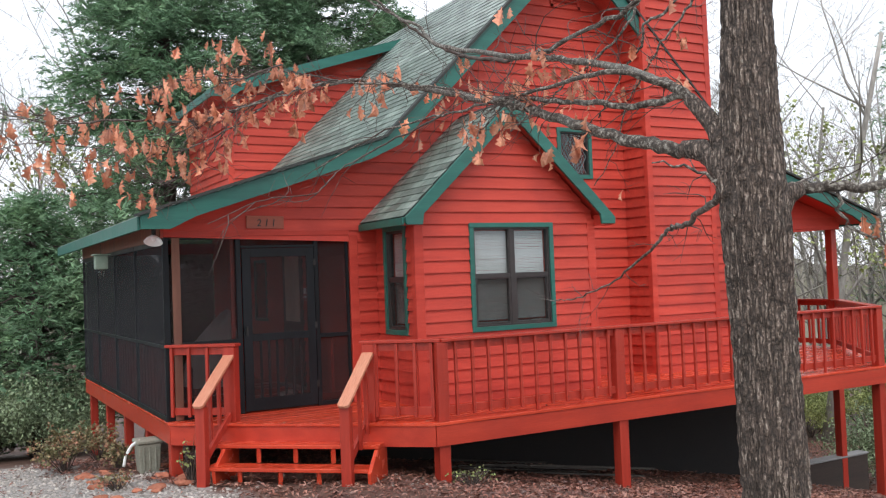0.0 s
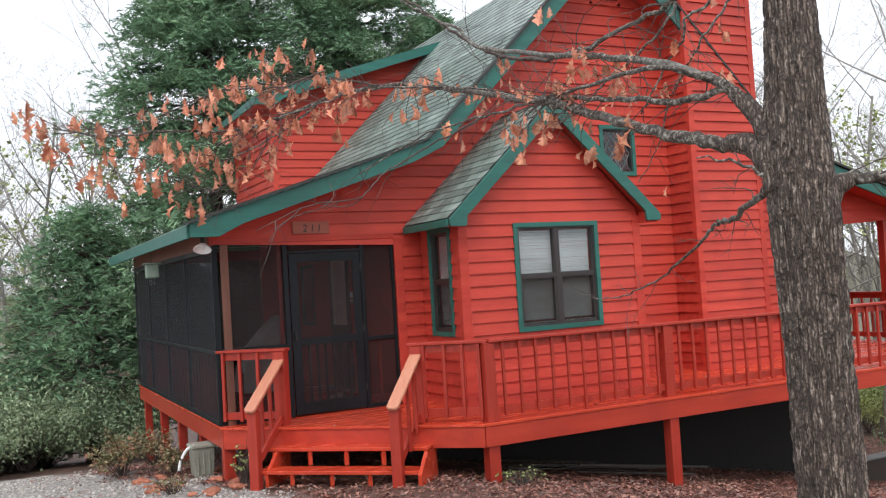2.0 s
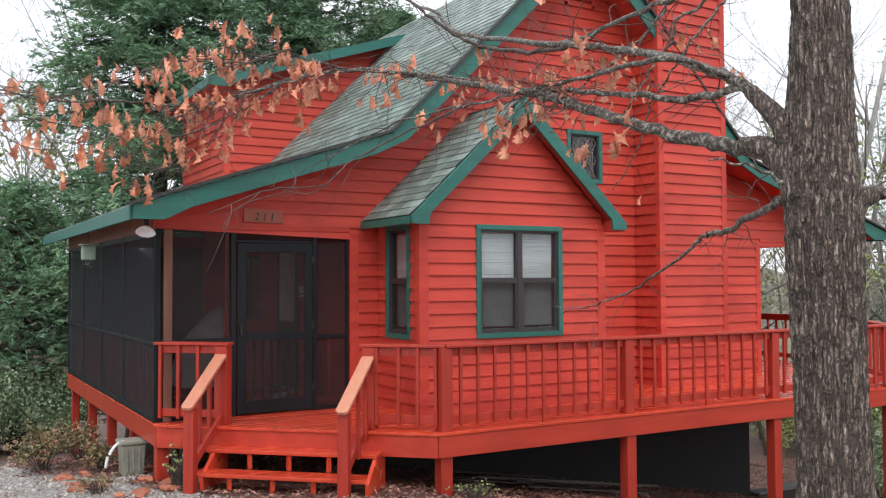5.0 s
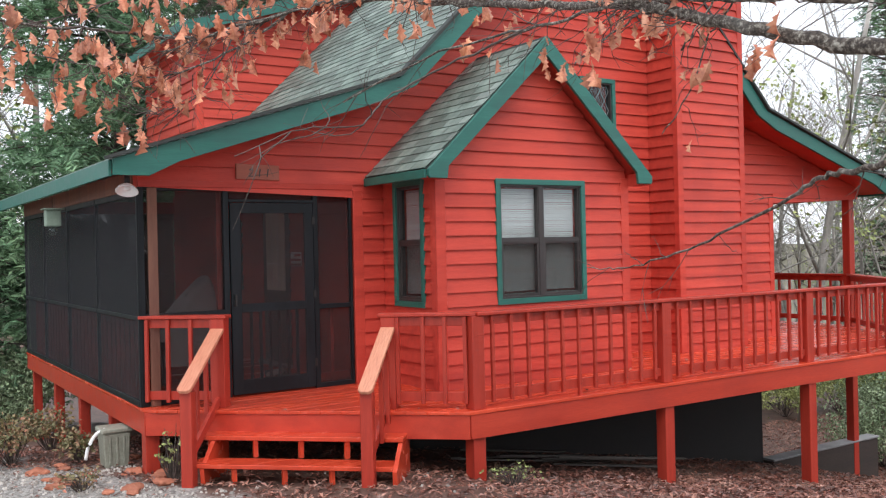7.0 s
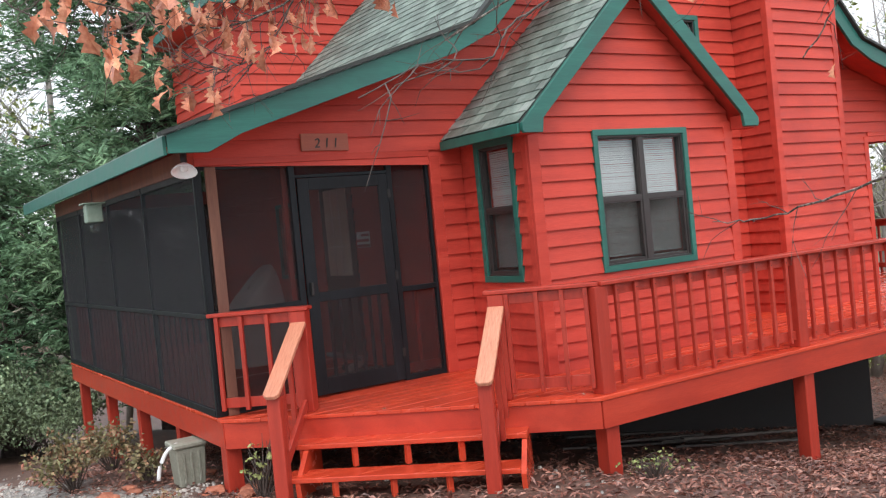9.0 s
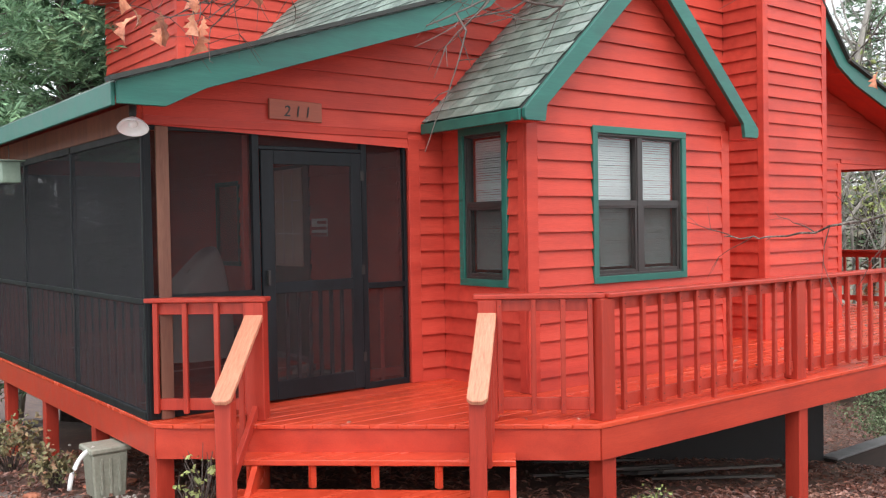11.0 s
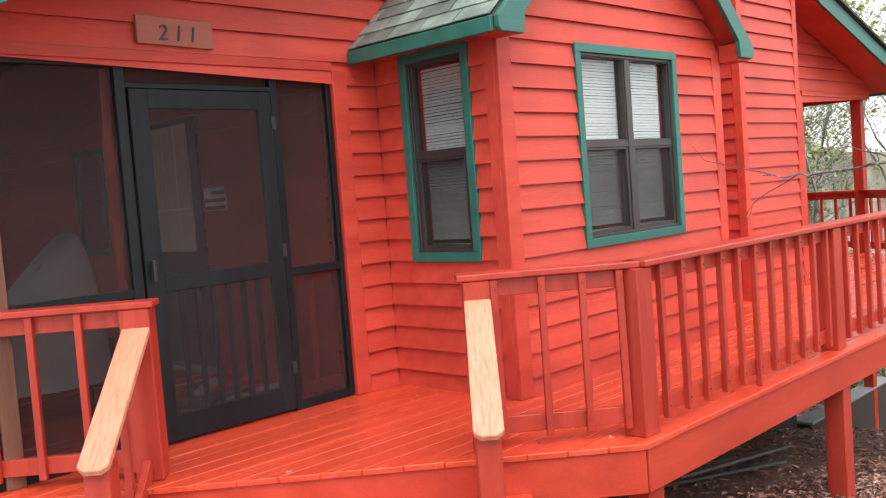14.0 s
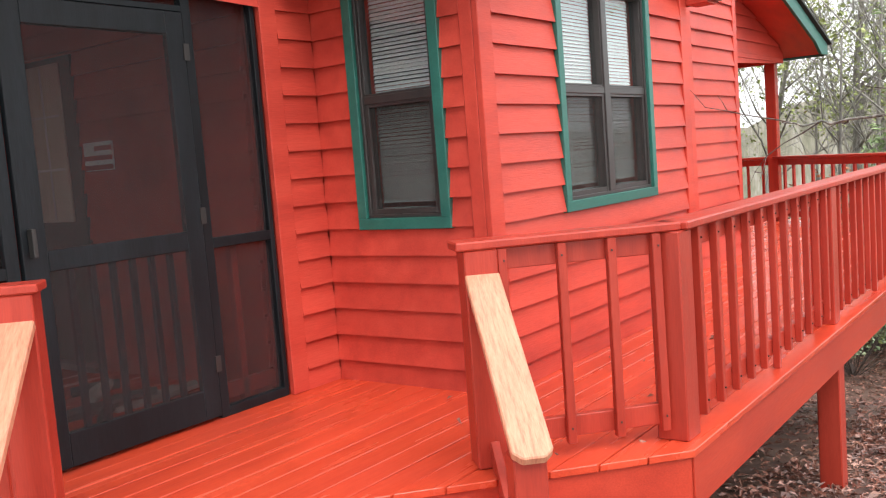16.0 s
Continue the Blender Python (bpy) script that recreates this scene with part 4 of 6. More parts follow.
for y in (12.35, 13.9, 15.5, 17.2):
    deck_post(2.47, y, FASC0, 0.12)

# railings
railing = thing("deck_railing", "red painted deck railing with square balusters under a flat cap", "railing")
RT = 1.005


def rail_post(x, y, z1=RT - 0.035, size=0.135, ang=0.0):
    bm = bmesh.new()
    c, s = math.cos(ang) * size / 2, math.sin(ang) * size / 2
    ring = [(-c + s, -s - c), (c + s, s - c), (c - s, s + c), (-c - s, -s + c)]
    hexa(bm, [(x + a, y + b, FLOOR) for a, b in ring] + [(x + a, y + b, z1) for a, b in ring])
    part("rail_post", bm, RAIL, railing, bevel=0.006)


def rail_run(a, b, out, posts_in=0.07, balusters=11, long_one=5, first=None):
    """Rails between two posts, with balusters fixed to the outer face."""
    a, b, out = Vector((*a, 0)), Vector((*b, 0)), Vector((*out, 0)).normalized()
    d = (b - a).normalized()
    p, q = a + d * posts_in, b - d * posts_in
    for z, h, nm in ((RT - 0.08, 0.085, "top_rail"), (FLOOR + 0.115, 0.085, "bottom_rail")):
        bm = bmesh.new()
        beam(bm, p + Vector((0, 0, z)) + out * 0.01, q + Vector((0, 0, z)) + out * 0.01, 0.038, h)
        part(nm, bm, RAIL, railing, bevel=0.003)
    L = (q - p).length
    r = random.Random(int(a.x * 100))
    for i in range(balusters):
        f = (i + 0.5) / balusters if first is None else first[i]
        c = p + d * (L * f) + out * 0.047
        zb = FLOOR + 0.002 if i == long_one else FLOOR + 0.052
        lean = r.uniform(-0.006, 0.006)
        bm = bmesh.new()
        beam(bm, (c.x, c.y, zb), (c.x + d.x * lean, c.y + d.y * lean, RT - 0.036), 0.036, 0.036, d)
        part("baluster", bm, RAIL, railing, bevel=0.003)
        if a.x < 9 and a.y < 9.6:
            for z in (RT - 0.085, FLOOR + 0.115):
                bm = bmesh.new()
                h = c + out * 0.0195
                beam(bm, (h.x, h.y, z - 0.004), (h.x, h.y, z + 0.004), 0.009, 0.005, d)
                part("screw", bm, INK, railing, "dark screw head")


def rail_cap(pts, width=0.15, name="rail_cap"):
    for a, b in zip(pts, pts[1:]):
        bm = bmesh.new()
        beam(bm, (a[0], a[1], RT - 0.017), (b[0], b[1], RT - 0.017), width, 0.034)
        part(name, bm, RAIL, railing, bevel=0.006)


K = Vector((4.87, 8.80, 0))
J = K - E1 * 0.81
I = K - E1 * 2.50
H = K - E1 * 3.30
corner_end = Vector((12.38, 8.80, 0))
side_end = Vector((14.46, 11.12, 0))
for x in (4.87, 7.37, 9.89, 12.38):
    rail_post(x, 8.80)
rail_post(J.x, J.y, ang=math.atan2(E1.y, E1.x))
rail_post(I.x, I.y, ang=math.atan2(E1.y, E1.x))
for a, b in ((4.87, 7.37), (7.37, 9.89), (9.89, 12.38)):
    rail_run((a, 8.80), (b, 8.80), (0, -1))
rail_run(J.xy, K.xy, N1.xy, balusters=4, long_one=-1, first=(0.03, 0.38, 0.69, 0.985))
rail_run(H.xy, I.xy, N1.xy, posts_in=0.04, balusters=4, long_one=-1, first=(0.02, 0.33, 0.66, 0.97))
D2 = (side_end - corner_end).normalized()
rail_run(corner_end.xy, side_end.xy, (D2.y, -D2.x), balusters=14, long_one=7)
rail_run(side_end.xy, (14.46, 14.2), (1, 0), balusters=14)
rail_run((14.46, 14.2), (14.46, 17.4), (1, 0), balusters=14)
rail_run((HOUSE + 0.1, 17.4), (14.46, 17.4), (0, 1), balusters=10)
rail_post(14.46, 14.2)
rail_post(14.46, 17.4)
rail_cap([(J.x - E1.x * 0.10, J.y - E1.y * 0.10), (K.x + 0.02, K.y - 0.01)])
rail_cap([(4.86, 8.79), (12.43, 8.79)])
rail_cap([(12.38, 8.77), (14.48, 11.12)])
rail_cap([(14.46, 11.1), (14.46, 17.45)])
rail_cap([(HOUSE + 0.05, 17.4), (14.46, 17.4)])
rail_cap([(H.x - E1.x * 0.02, H.y - E1.y * 0.02), (I.x + E1.x * 0.09, I.y + E1.y * 0.09)])

# porch posts up to the roof
porch_posts = thing("porch_posts", "red square posts carrying the open porch roof", "post")
for x, y in ((14.46, 11.12), (14.46, 14.2), (14.46, 17.4)):
    bm = bmesh.new()
    box(bm, x - 0.07, x + 0.07, y - 0.07, y + 0.07, FLOOR, 2.28 if y > 11.2 else HEAD)
    part("post", bm, RAIL, porch_posts, bevel=0.006)
board("beam", porch_posts, 14.40, 14.52, WALL + 0.15, BACK, HEAD, HEAD + 0.2)

# stairs
stairs = thing("stairs", "red painted open steps up to the deck", "stairs")
IE, JE = I + N1 * 0.02, J + N1 * 0.02
n = N1


def plank(a, b, width, z, thick, mat_=DECK, name="tread"):
    bm = bmesh.new()
    beam(bm, (a.x, a.y, z - thick / 2), (b.x, b.y, z - thick / 2), width, thick)
    part(name, bm, mat_, stairs, bevel=0.005)


base = 0.12
for k, z in enumerate((FLOOR - 0.2, FLOOR - 0.4)):
    off = n * (base + 0.14 + k * 0.27)
    for j in (0.0,):
        plank(I + off - E1 * (0.10 - 0.06 * k), J + off + E1 * (0.19 - 0.04 * k), 0.27, z, 0.04)
    for f in ((0.02, 0.28, 0.54, 0.80) if k == 0 else (0.22, 0.50, 0.76)):
        c = I + off + (J - I) * f + n * 0.09
        bm = bmesh.new()
        box(bm, c.x - 0.02, c.x + 0.02, c.y - 0.02, c.y + 0.02, z - 0.2, z - 0.04)
        part("riser_block", bm, DECK, stairs)
for f, e in ((0.0, -0.04), (1.0, 0.15)):
    c = I + (J - I) * f + E1 * (e if f else 0.06)
    bm = bmesh.new()
    q = [c + n * 0.08, c + n * 0.40, c + n * 0.66, c + n * 0.64, c + n * 0.08]
    zz = [FLOOR - 0.245, FLOOR - 0.245, FLOOR - 0.445, FLOOR - 0.62, FLOOR - 0.62]
    extrude(bm, [(p.x, p.y, z) for p, z in zip(q, zz)], E1 * 0.04)
    part("stringer", bm, DECK, stairs)
g = -0.62
for c0, side in ((I, -1), (J, 1)):
    low = c0 + n * 0.70
    low = low + E1 * (-0.05 if side > 0 else -0.02)
    bm = bmesh.new()
    ang = math.atan2(E1.y, E1.x)
    cc, ss = math.cos(ang) * 0.055, math.sin(ang) * 0.055
    ring = [(-cc + ss, -ss - cc), (cc + ss, ss - cc), (cc - ss, ss + cc), (-cc - ss, -ss + cc)]
    hexa(bm, [(low.x + a, low.y + b, g) for a, b in ring] + [(low.x + a, low.y + b, 0.37) for a, b in ring])
    part("newel_post", bm, RAIL, stairs, bevel=0.006)
    A, B = c0 + n * 0.06 + Vector((0, 0, 0.865)), low + n * 0.10 + Vector((0, 0, 0.375))
    run, half, cut_ = (B - A).length, 0.0675, 0.03
    bm = bmesh.new()
    extrude(bm, [(-half, 0, -0.018), (half, 0, -0.018), (half, run - cut_, -0.018), (half - cut_, run, -0.018), (cut_ - half, run, -0.018), (-half, run - cut_, -0.018)], (0, 0, 0.036))
    o = part("handrail", bm, PINE, stairs, "worn handrail cap showing pale pine grain", bevel=0.005)
    yy = (B - A).normalized()
    xx = yy.cross(Vector((0, 0, 1))).normalized()
    o.matrix_basis = Matrix((xx, yy, xx.cross(yy))).transposed().to_4x4()
    o.location = A
    dv = (B - A)
    for z in (-0.055, -0.68):
        bm = bmesh.new()
        beam(bm, A + Vector((0, 0, z)), A + dv * 0.86 + Vector((0, 0, z)), 0.036, 0.085)
        part("sloped_rail", bm, RAIL, stairs, bevel=0.003)
    for f in (0.25, 0.52):
        p = A + dv * f + E1 * (0.04 * (1 if side > 0 else -1))
        bm = bmesh.new()
        beam(bm, (p.x, p.y, p.z - 0.74), (p.x, p.y, p.z - 0.03), 0.036, 0.036, E1)
        part("baluster", bm, RAIL, stairs)

# ---- screened porch ----
porch = thing("porch_screen", "black framed insect screening round the porch", "screen")
SY = WALL + 0.03


def bar(x0, x1, z0, z1, y0=SY - 0.03, y1=SY + 0.02, m=BLACKTRIM, nm="screen_frame", p=porch):
    return board(nm, p, x0, x1, y0, y1, z0, z1, m, 0.003)


for x0, x1 in ((SCREEN0 - 0.05, SCREEN0), (3.27, 3.33), (4.29, 4.345), (SCREEN1 - 0.005, SCREEN1 + 0.025)):
    bar(x0, x1, FLOOR, HEAD)
bar(SCREEN0, SCREEN1, HEAD - 0.035, HEAD - 0.001)
bar(SCREEN0, 3.27, FLOOR, FLOOR + 0.05)
bar(SCREEN0, 3.27, 0.97, 1.02)
bar(4.345, SCREEN1, FLOOR, FLOOR + 0.05)
bar(4.345, SCREEN1, 0.97, 1.02)
bar(3.33, 4.29, 2.135, 2.165)
for x0, x1, z0, z1 in ((SCREEN0, 3.27, 1.02, HEAD - 0.04), (SCREEN0, 3.27, FLOOR + 0.05, 0.97), (4.345, SCREEN1, 1.02, HEAD - 0.04), (4.345, SCREEN1, FLOOR + 0.05, 0.97), (3.33, 4.29, 2.165, HEAD - 0.04)):
    board("mesh_panel", porch, x0, x1, SY, SY + 0.002, z0, z1, MESHFRONT, 0)
sdoor = thing("screen_door", "black timber screen door with upright bars across its lower half", "door")
for x0, x1, z0, z1 in ((3.34, 3.45, FLOOR + 0.02, 2.13), (4.18, 4.279, FLOOR + 0.02, 2.13), (3.45, 4.18, 2.02, 2.13), (3.45, 4.18, 0.98, 1.07), (3.45, 4.18, FLOOR + 0.02, FLOOR + 0.17)):
    bar(x0, x1, z0, z1, SY - 0.045, SY - 0.008, nm="stile", p=sdoor)
for i in range(6):
    x = 3.45 + 0.73 * (i + 1) / 7
    bar(x - 0.015, x + 0.015, FLOOR + 0.17, 0.98, SY - 0.036, SY - 0.012, nm="bar", p=sdoor)
board("mesh_panel", sdoor, 3.45, 4.18, SY - 0.041, SY - 0.039, FLOOR + 0.17, 2.02, MESHFRONT, 0)
board("handle", sdoor, 3.365, 3.385, SY - 0.09, SY - 0.05, 1.05, 1.17, INK, 0.003)
for z in (0.35, 1.1, 1.9):
    board("hinge", sdoor, 4.266, 4.300, SY - 0.052, SY - 0.046, z, z + 0.08, INK, 0)
# west side
WX = LEFT
panels = [WALL + 0.02, 12.75, 14.35, 16.0, BACK]
for y in panels:
    board("screen_frame", porch, WX - 0.008, WX + 0.03, y - 0.014, y + 0.014, FLOOR, 2.2, BLACKTRIM)
for z0, z1 in ((FLOOR, FLOOR + 0.06), (0.96, 1.0), (2.19, 2.25)):
    for a, b in zip(panels, panels[1:]):
        board("screen_frame", porch, WX - 0.012, WX + 0.026, a + 0.015, b - 0.015, z0, z1, BLACKTRIM)
for a, b in zip(panels, panels[1:]):
    for z0, z1 in ((FLOOR + 0.06, 0.96), (1.0, 2.19)):
        board("mesh_panel", porch, WX, WX + 0.002, a + 0.015, b - 0.015, z0, z1, MESHSIDE, 0)
board("header", porch, WX - 0.01, WX + 0.12, WALL + 0.15, BACK, 2.251, 2.45, BROWNPOST)
for a, b in ((LEFT + 0.05, INNER - 0.05),):
    board("mesh_panel", porch, a, b, BACK - 0.02, BACK - 0.018, FLOOR, 2.3, MESHSIDE, 0)
board("header", porch, LEFT + 0.12, INNER, BACK - 0.05, BACK, 2.3, 2.5, SIDING)
# inner railing seen through the west mesh
for i in range(30):
    y = 11.5 + i * 0.2
    board("inner_baluster", porch, WX + 0.09, WX + 0.125, y, y + 0.035, FLOOR, 0.93, RAIL, 0)
board("inner_rail", porch, WX + 0.07, WX + 0.145, 11.2, BACK - 0.1, 0.932, 0.965, RAIL, 0)
for x0, x1 in ((3.215, 3.262), (4.50, 4.54)):
    board("stud", porch, x0, x1, SY + 0.03, SY + 0.075, FLOOR, HEAD if x0 < 4 else 0.97, RAIL, 0.003)
board("mid_rail", porch, 4.35, SCREEN1 - 0.01, SY + 0.03, SY + 0.07, FLOOR + 0.07, FLOOR + 0.15, RAIL, 0.003)
bpost = thing("porch_corner_post", "brown stained timber post at the porch corner", "post")
board("post", bpost, 2.49, 2.585, SY - 0.06, SY - 0.034, FLOOR, 2.27, BROWNPOST, 0.004)

# door in the porch wall
idoor = thing("door_inner", "dark green house door with a tall curtained light", "door")
board("door_panel", idoor, INNER - 0.03, INNER + 0.001, 12.74, 13.60, FLOOR + 0.01, 2.18, DOORGREEN, 0.004)
board("window_frame", idoor, INNER - 0.045, INNER - 0.031, 12.86, 13.46, 1.10, 2.14, CURTAIN, 0.003)
board("threshold", idoor, INNER - 0.12, INNER - 0.031, 12.70, 13.64, FLOOR + 0.002, FLOOR + 0.045, CONCRETE, 0.004)
for yy in (13.06, 13.26):
    board("glazing_bar", idoor, INNER - 0.052, INNER - 0.0455, yy - 0.008, yy + 0.008, 1.12, 2.12, WHITE, 0)
for zz in (1.45, 1.80):
    board("glazing_bar", idoor, INNER - 0.058, INNER - 0.0525, 12.88, 13.44, zz - 0.008, zz + 0.008, WHITE, 0)
pwin = thing("window_porch", "dim window in the porch wall", "window")
board("pane", pwin, INNER - 0.008, INNER - 0.004, 14.42, 14.98, 1.12, 2.03, GLASS, 0)
for y0, y1, z0, z1 in ((14.38, 15.02, 2.03, 2.08), (14.38, 15.02, 1.07, 1.12), (14.38, 14.42, 1.12, 2.03), (14.98, 15.02, 1.12, 2.03)):
    board("frame", pwin, INNER - 0.04, INNER - 0.003, y0, y1, z0, z1, GREEN)
plaque = thing("wall_plaque", "small striped plaque in faded red and white beside the inner door", "plaque")
board("backing", plaque, INNER - 0.045, INNER - 0.032, 12.36, 12.66, 1.42, 1.60, WHITE, 0)
for z in (1.425, 1.485, 1.545):
    board("stripe", plaque, INNER - 0.049, INNER - 0.0455, 12.36, 12.66 if z < 1.5 else 12.54, z, z + 0.03, FLAGRED, 0)


def covered_grill():
    t = thing("covered_grill", "grill under a slumped grey cloth cover on the porch", "grill", at=(3.35, 12.5, FLOOR))
    r = random.Random(9)
    rows, cols = 12, 26
    verts, faces = [], []
    for i in range(rows):
        f = i / (rows - 1)
        for j in range(cols):
            a = 2 * math.pi * j / cols
            fold = 1 + 0.06 * math.sin(a * 7 + f * 2) * (1 - f) + r.uniform(-0.012, 0.012)
            rx = (0.36 - 0.16 * f ** 2) * fold
            ry = (0.33 - 0.12 * f ** 2) * fold
            if i == rows - 1:
                rx = ry = 0.02
            x, y = rx * math.copysign(abs(math.cos(a)) ** 0.6, math.cos(a)), ry * math.copysign(abs(math.sin(a)) ** 0.6, math.sin(a))
            z = 0.22 + 0.80 * math.sin(f * math.pi / 2) + 0.40 * (x / 0.36) * f
            verts.append((x, y, z))
    for i in range(rows - 1):
        for j in range(cols):
            k = (j + 1) % cols
            faces.append((i * cols + j, i * cols + k, (i + 1) * cols + k, (i + 1) * cols + j))
    raw("cover", verts, faces, TARP, t, True)
    for x in (-0.35, 0.35):
        for y in (-0.2, 0.2):
            bm = bmesh.new()
            box(bm, x - 0.02, x + 0.02, y - 0.02, y + 0.02, 0.0, 0.5)
            part("leg", bm, INK, t)


covered_grill()

# firewood on the porch floor
for i in range(7):
    r = random.Random(40 + i)
    verts, faces = [], []
    rad = r.uniform(0.022, 0.04)
    c = Vector((4.22 + r.uniform(-0.22, 0.25), 11.75 + r.uniform(-0.15, 0.35), FLOOR + rad + 0.045 * (i // 4)))
    a = r.uniform(-0.7, 0.9)
    d = Vector((math.cos(a), math.sin(a), r.uniform(-0.02, 0.12))) * r.uniform(0.13, 0.22)
    tube_data(verts, faces, [c - d, c + Vector((0, 0, 0.006)), c + d], [rad, rad * 1.05, rad * 0.9], 7, r, 0.12)
    o = raw("firewood_stick", verts, faces, DRIEDWOOD if i % 3 else FARBARK)
    tagged(o, "split grey kindling stick lying loose on the porch floor", "stick", "kindling on the porch")

# ---- house number ----
sign = thing("house_number_sign", "brown-red wooden board with black numerals 211 above the porch", "sign")
bm = bmesh.new()
hexa(bm, [(3.40, WALL - 0.06, 2.375), (3.88, WALL - 0.06, 2.365), (3.88, WALL - 0.036, 2.365), (3.40, WALL - 0.036, 2.375),
          (3.40, WALL - 0.06, 2.535), (3.88, WALL - 0.06, 2.525), (3.88, WALL - 0.036, 2.525), (3.40, WALL - 0.036, 2.535)])
part("board", bm, SIGNWOOD, sign, bevel=0.004)
for ch, x in (("2", 3.555), ("1", 3.65), ("1", 3.74)):
    cu = bpy.data.curves.new("numeral", "FONT")
    cu.body, cu.size, cu.extrude, cu.shear, cu.align_x = ch, 0.125, 0.003, 0.15, "CENTER"
    cu.materials.append(INK)
    o = new("numeral", cu)
    o.parent = sign
    o.location, o.rotation_euler = (x, WALL - 0.064, 2.40), (radians(90), 0, 0)

# ---- floodlight and hanging lantern ----
flood = thing("floodlight", "white enamel floodlight bowl under the porch eave", "lamp", at=(2.24, 10.72, 2.30))
verts, faces = [], []
tube_data(verts, faces, [(0, 0, 0.125), (0, 0, 0.02), (0, 0, -0.03)], [0.030, 0.026, 0.022], 12)
raw("base", verts, faces, INK, flood, True)
verts, faces = [], []
prof_ = [(0.018, 0.0), (0.045, -0.012), (0.085, -0.045), (0.105, -0.075), (0.107, -0.080), (0.101, -0.078), (0.080, -0.050), (0.04, -0.022), (0.0, -0.016)]
for r_, z_ in prof_:
    for k in range(20):
        a_ = 2 * math.pi * k / 20
        verts.append((r_ * math.cos(a_), r_ * math.sin(a_), z_))
for i in range(len(prof_) - 1):
    for k in range(20):
        faces.append((i * 20 + k, i * 20 + (k + 1) % 20, (i + 1) * 20 + (k + 1) % 20, (i + 1) * 20 + k))
o = raw("shade", verts, faces, WHITE, flood, True)
o.matrix_basis = pose(0, -0.01, -0.02, -24, 12, 0)
verts, faces = [], []
tube_data(verts, faces, [(0, 0, -0.018), (0, 0, -0.035), (0, 0, -0.055), (0, 0, -0.066)], [0.014, 0.03, 0.032, 0.016], 12)
o = raw("bulb", verts, faces, WHITE, flood, True)
o.matrix_basis = pose(0, -0.01, -0.02, -24, 12, 0)
lant = thing("hanging_lantern", "sage green tin lantern with a glass jar hung from the eave", "lantern", at=(2.12, 13.75, 1.98))
bm = bmesh.new()
box(bm, -0.085, 0.085, -0.085, 0.085, 0.0, 0.20)
part("body", bm, SAGE, lant, bevel=0.008)
bm = bmesh.new()
box(bm, -0.12, 0.12, -0.12, 0.12, 0.2, 0.215)
part("lid", bm, SAGE, lant, bevel=0.004)
verts, faces = [], []
tube_data(verts, faces, [(0, 0, 0), (0, 0, -0.05), (0, 0, -0.09), (0, 0, -0.11)], [0.03, 0.05, 0.045, 0.02], 12)
raw("jar", verts, faces, CLEAR, lant, True)
bm = bmesh.new()
beam(bm, (0, 0, 0.215), (0, 0, 0.36), 0.006, 0.006, (1, 0, 0))
part("hanger", bm, INK, lant)

# ---- plastic box with its hose by the porch ----
px_, py_ = 2.30, 11.7
bin_ = thing("downspout_box", "grey-green plastic box with a lid and pale pipe beside the deck", "box", at=(px_, py_, ground_z(px_, py_)))
bm = bmesh.new()
hexa(bm, [(-0.12, -0.11, 0), (0.12, -0.11, 0), (0.12, 0.11, 0), (-0.12, 0.11, 0), (-0.14, -0.13, 0.36), (0.14, -0.13, 0.36), (0.14, 0.13, 0.36), (-0.14, 0.13, 0.36)])
part("body", bm, BOXGREY, bin_, bevel=0.012)
bm = bmesh.new()
box(bm, -0.16, 0.16, -0.15, 0.15, 0.361, 0.41)
part("lid", bm, BOXGREY, bin_, bevel=0.012)
for x in (-0.07, 0.0, 0.07):
    bm = bmesh.new()
    box(bm, x - 0.012, x + 0.012, -0.135, -0.118, 0.04, 0.32)
    part("rib", bm, BOXGREY, bin_, bevel=0.004)
verts, faces = [], []
tube_data(verts, faces, smooth_line([(-0.10, -0.05, 0.40), (-0.20, -0.08, 0.36), (-0.28, -0.10, 0.24), (-0.31, -0.11, 0.12)]), [0.018] * 13, 10)
raw("pipe", verts, faces, BLIND, bin_, True)

# ---- retaining wall ----
rw = thing("retaining_wall", "low dark timber retaining wall with a pale concrete cap", "wall")
board("body", rw, HOUSE + 0.02, 15.12, 11.06, 11.26, -3.6, -1.90, WALLBROWN, 0.01)
board("cap", rw, HOUSE + 0.02, 15.14, 11.04, 11.28, -1.899, -1.865, CONCRETE, 0.008)

# lumber beneath the deck
for i in range(9):
    r = random.Random(70 + i)
    x0, y0 = 6.0 + r.uniform(-0.6, 0.8), 10.0 + r.uniform(-0.5, 0.7)
    L, a = r.uniform(1.4, 2.4), r.uniform(-0.2, 0.35)
    p, q = Vector((x0, y0, 0)), Vector((x0 + L * math.cos(a), y0 + L * math.sin(a) * 0.5, 0))
    p.z, q.z = ground_z(p.x, p.y) + 0.04 + 0.05 * (i // 4), ground_z(q.x, q.y) + 0.05 + 0.05 * (i // 4)
    bm = bmesh.new()
    beam(bm, p, q, 0.05, 0.022)
    tagged(part("lumber_board", bm, DRIEDWOOD), "weathered grey board lying under the deck", "lumber", "boards under the deck")

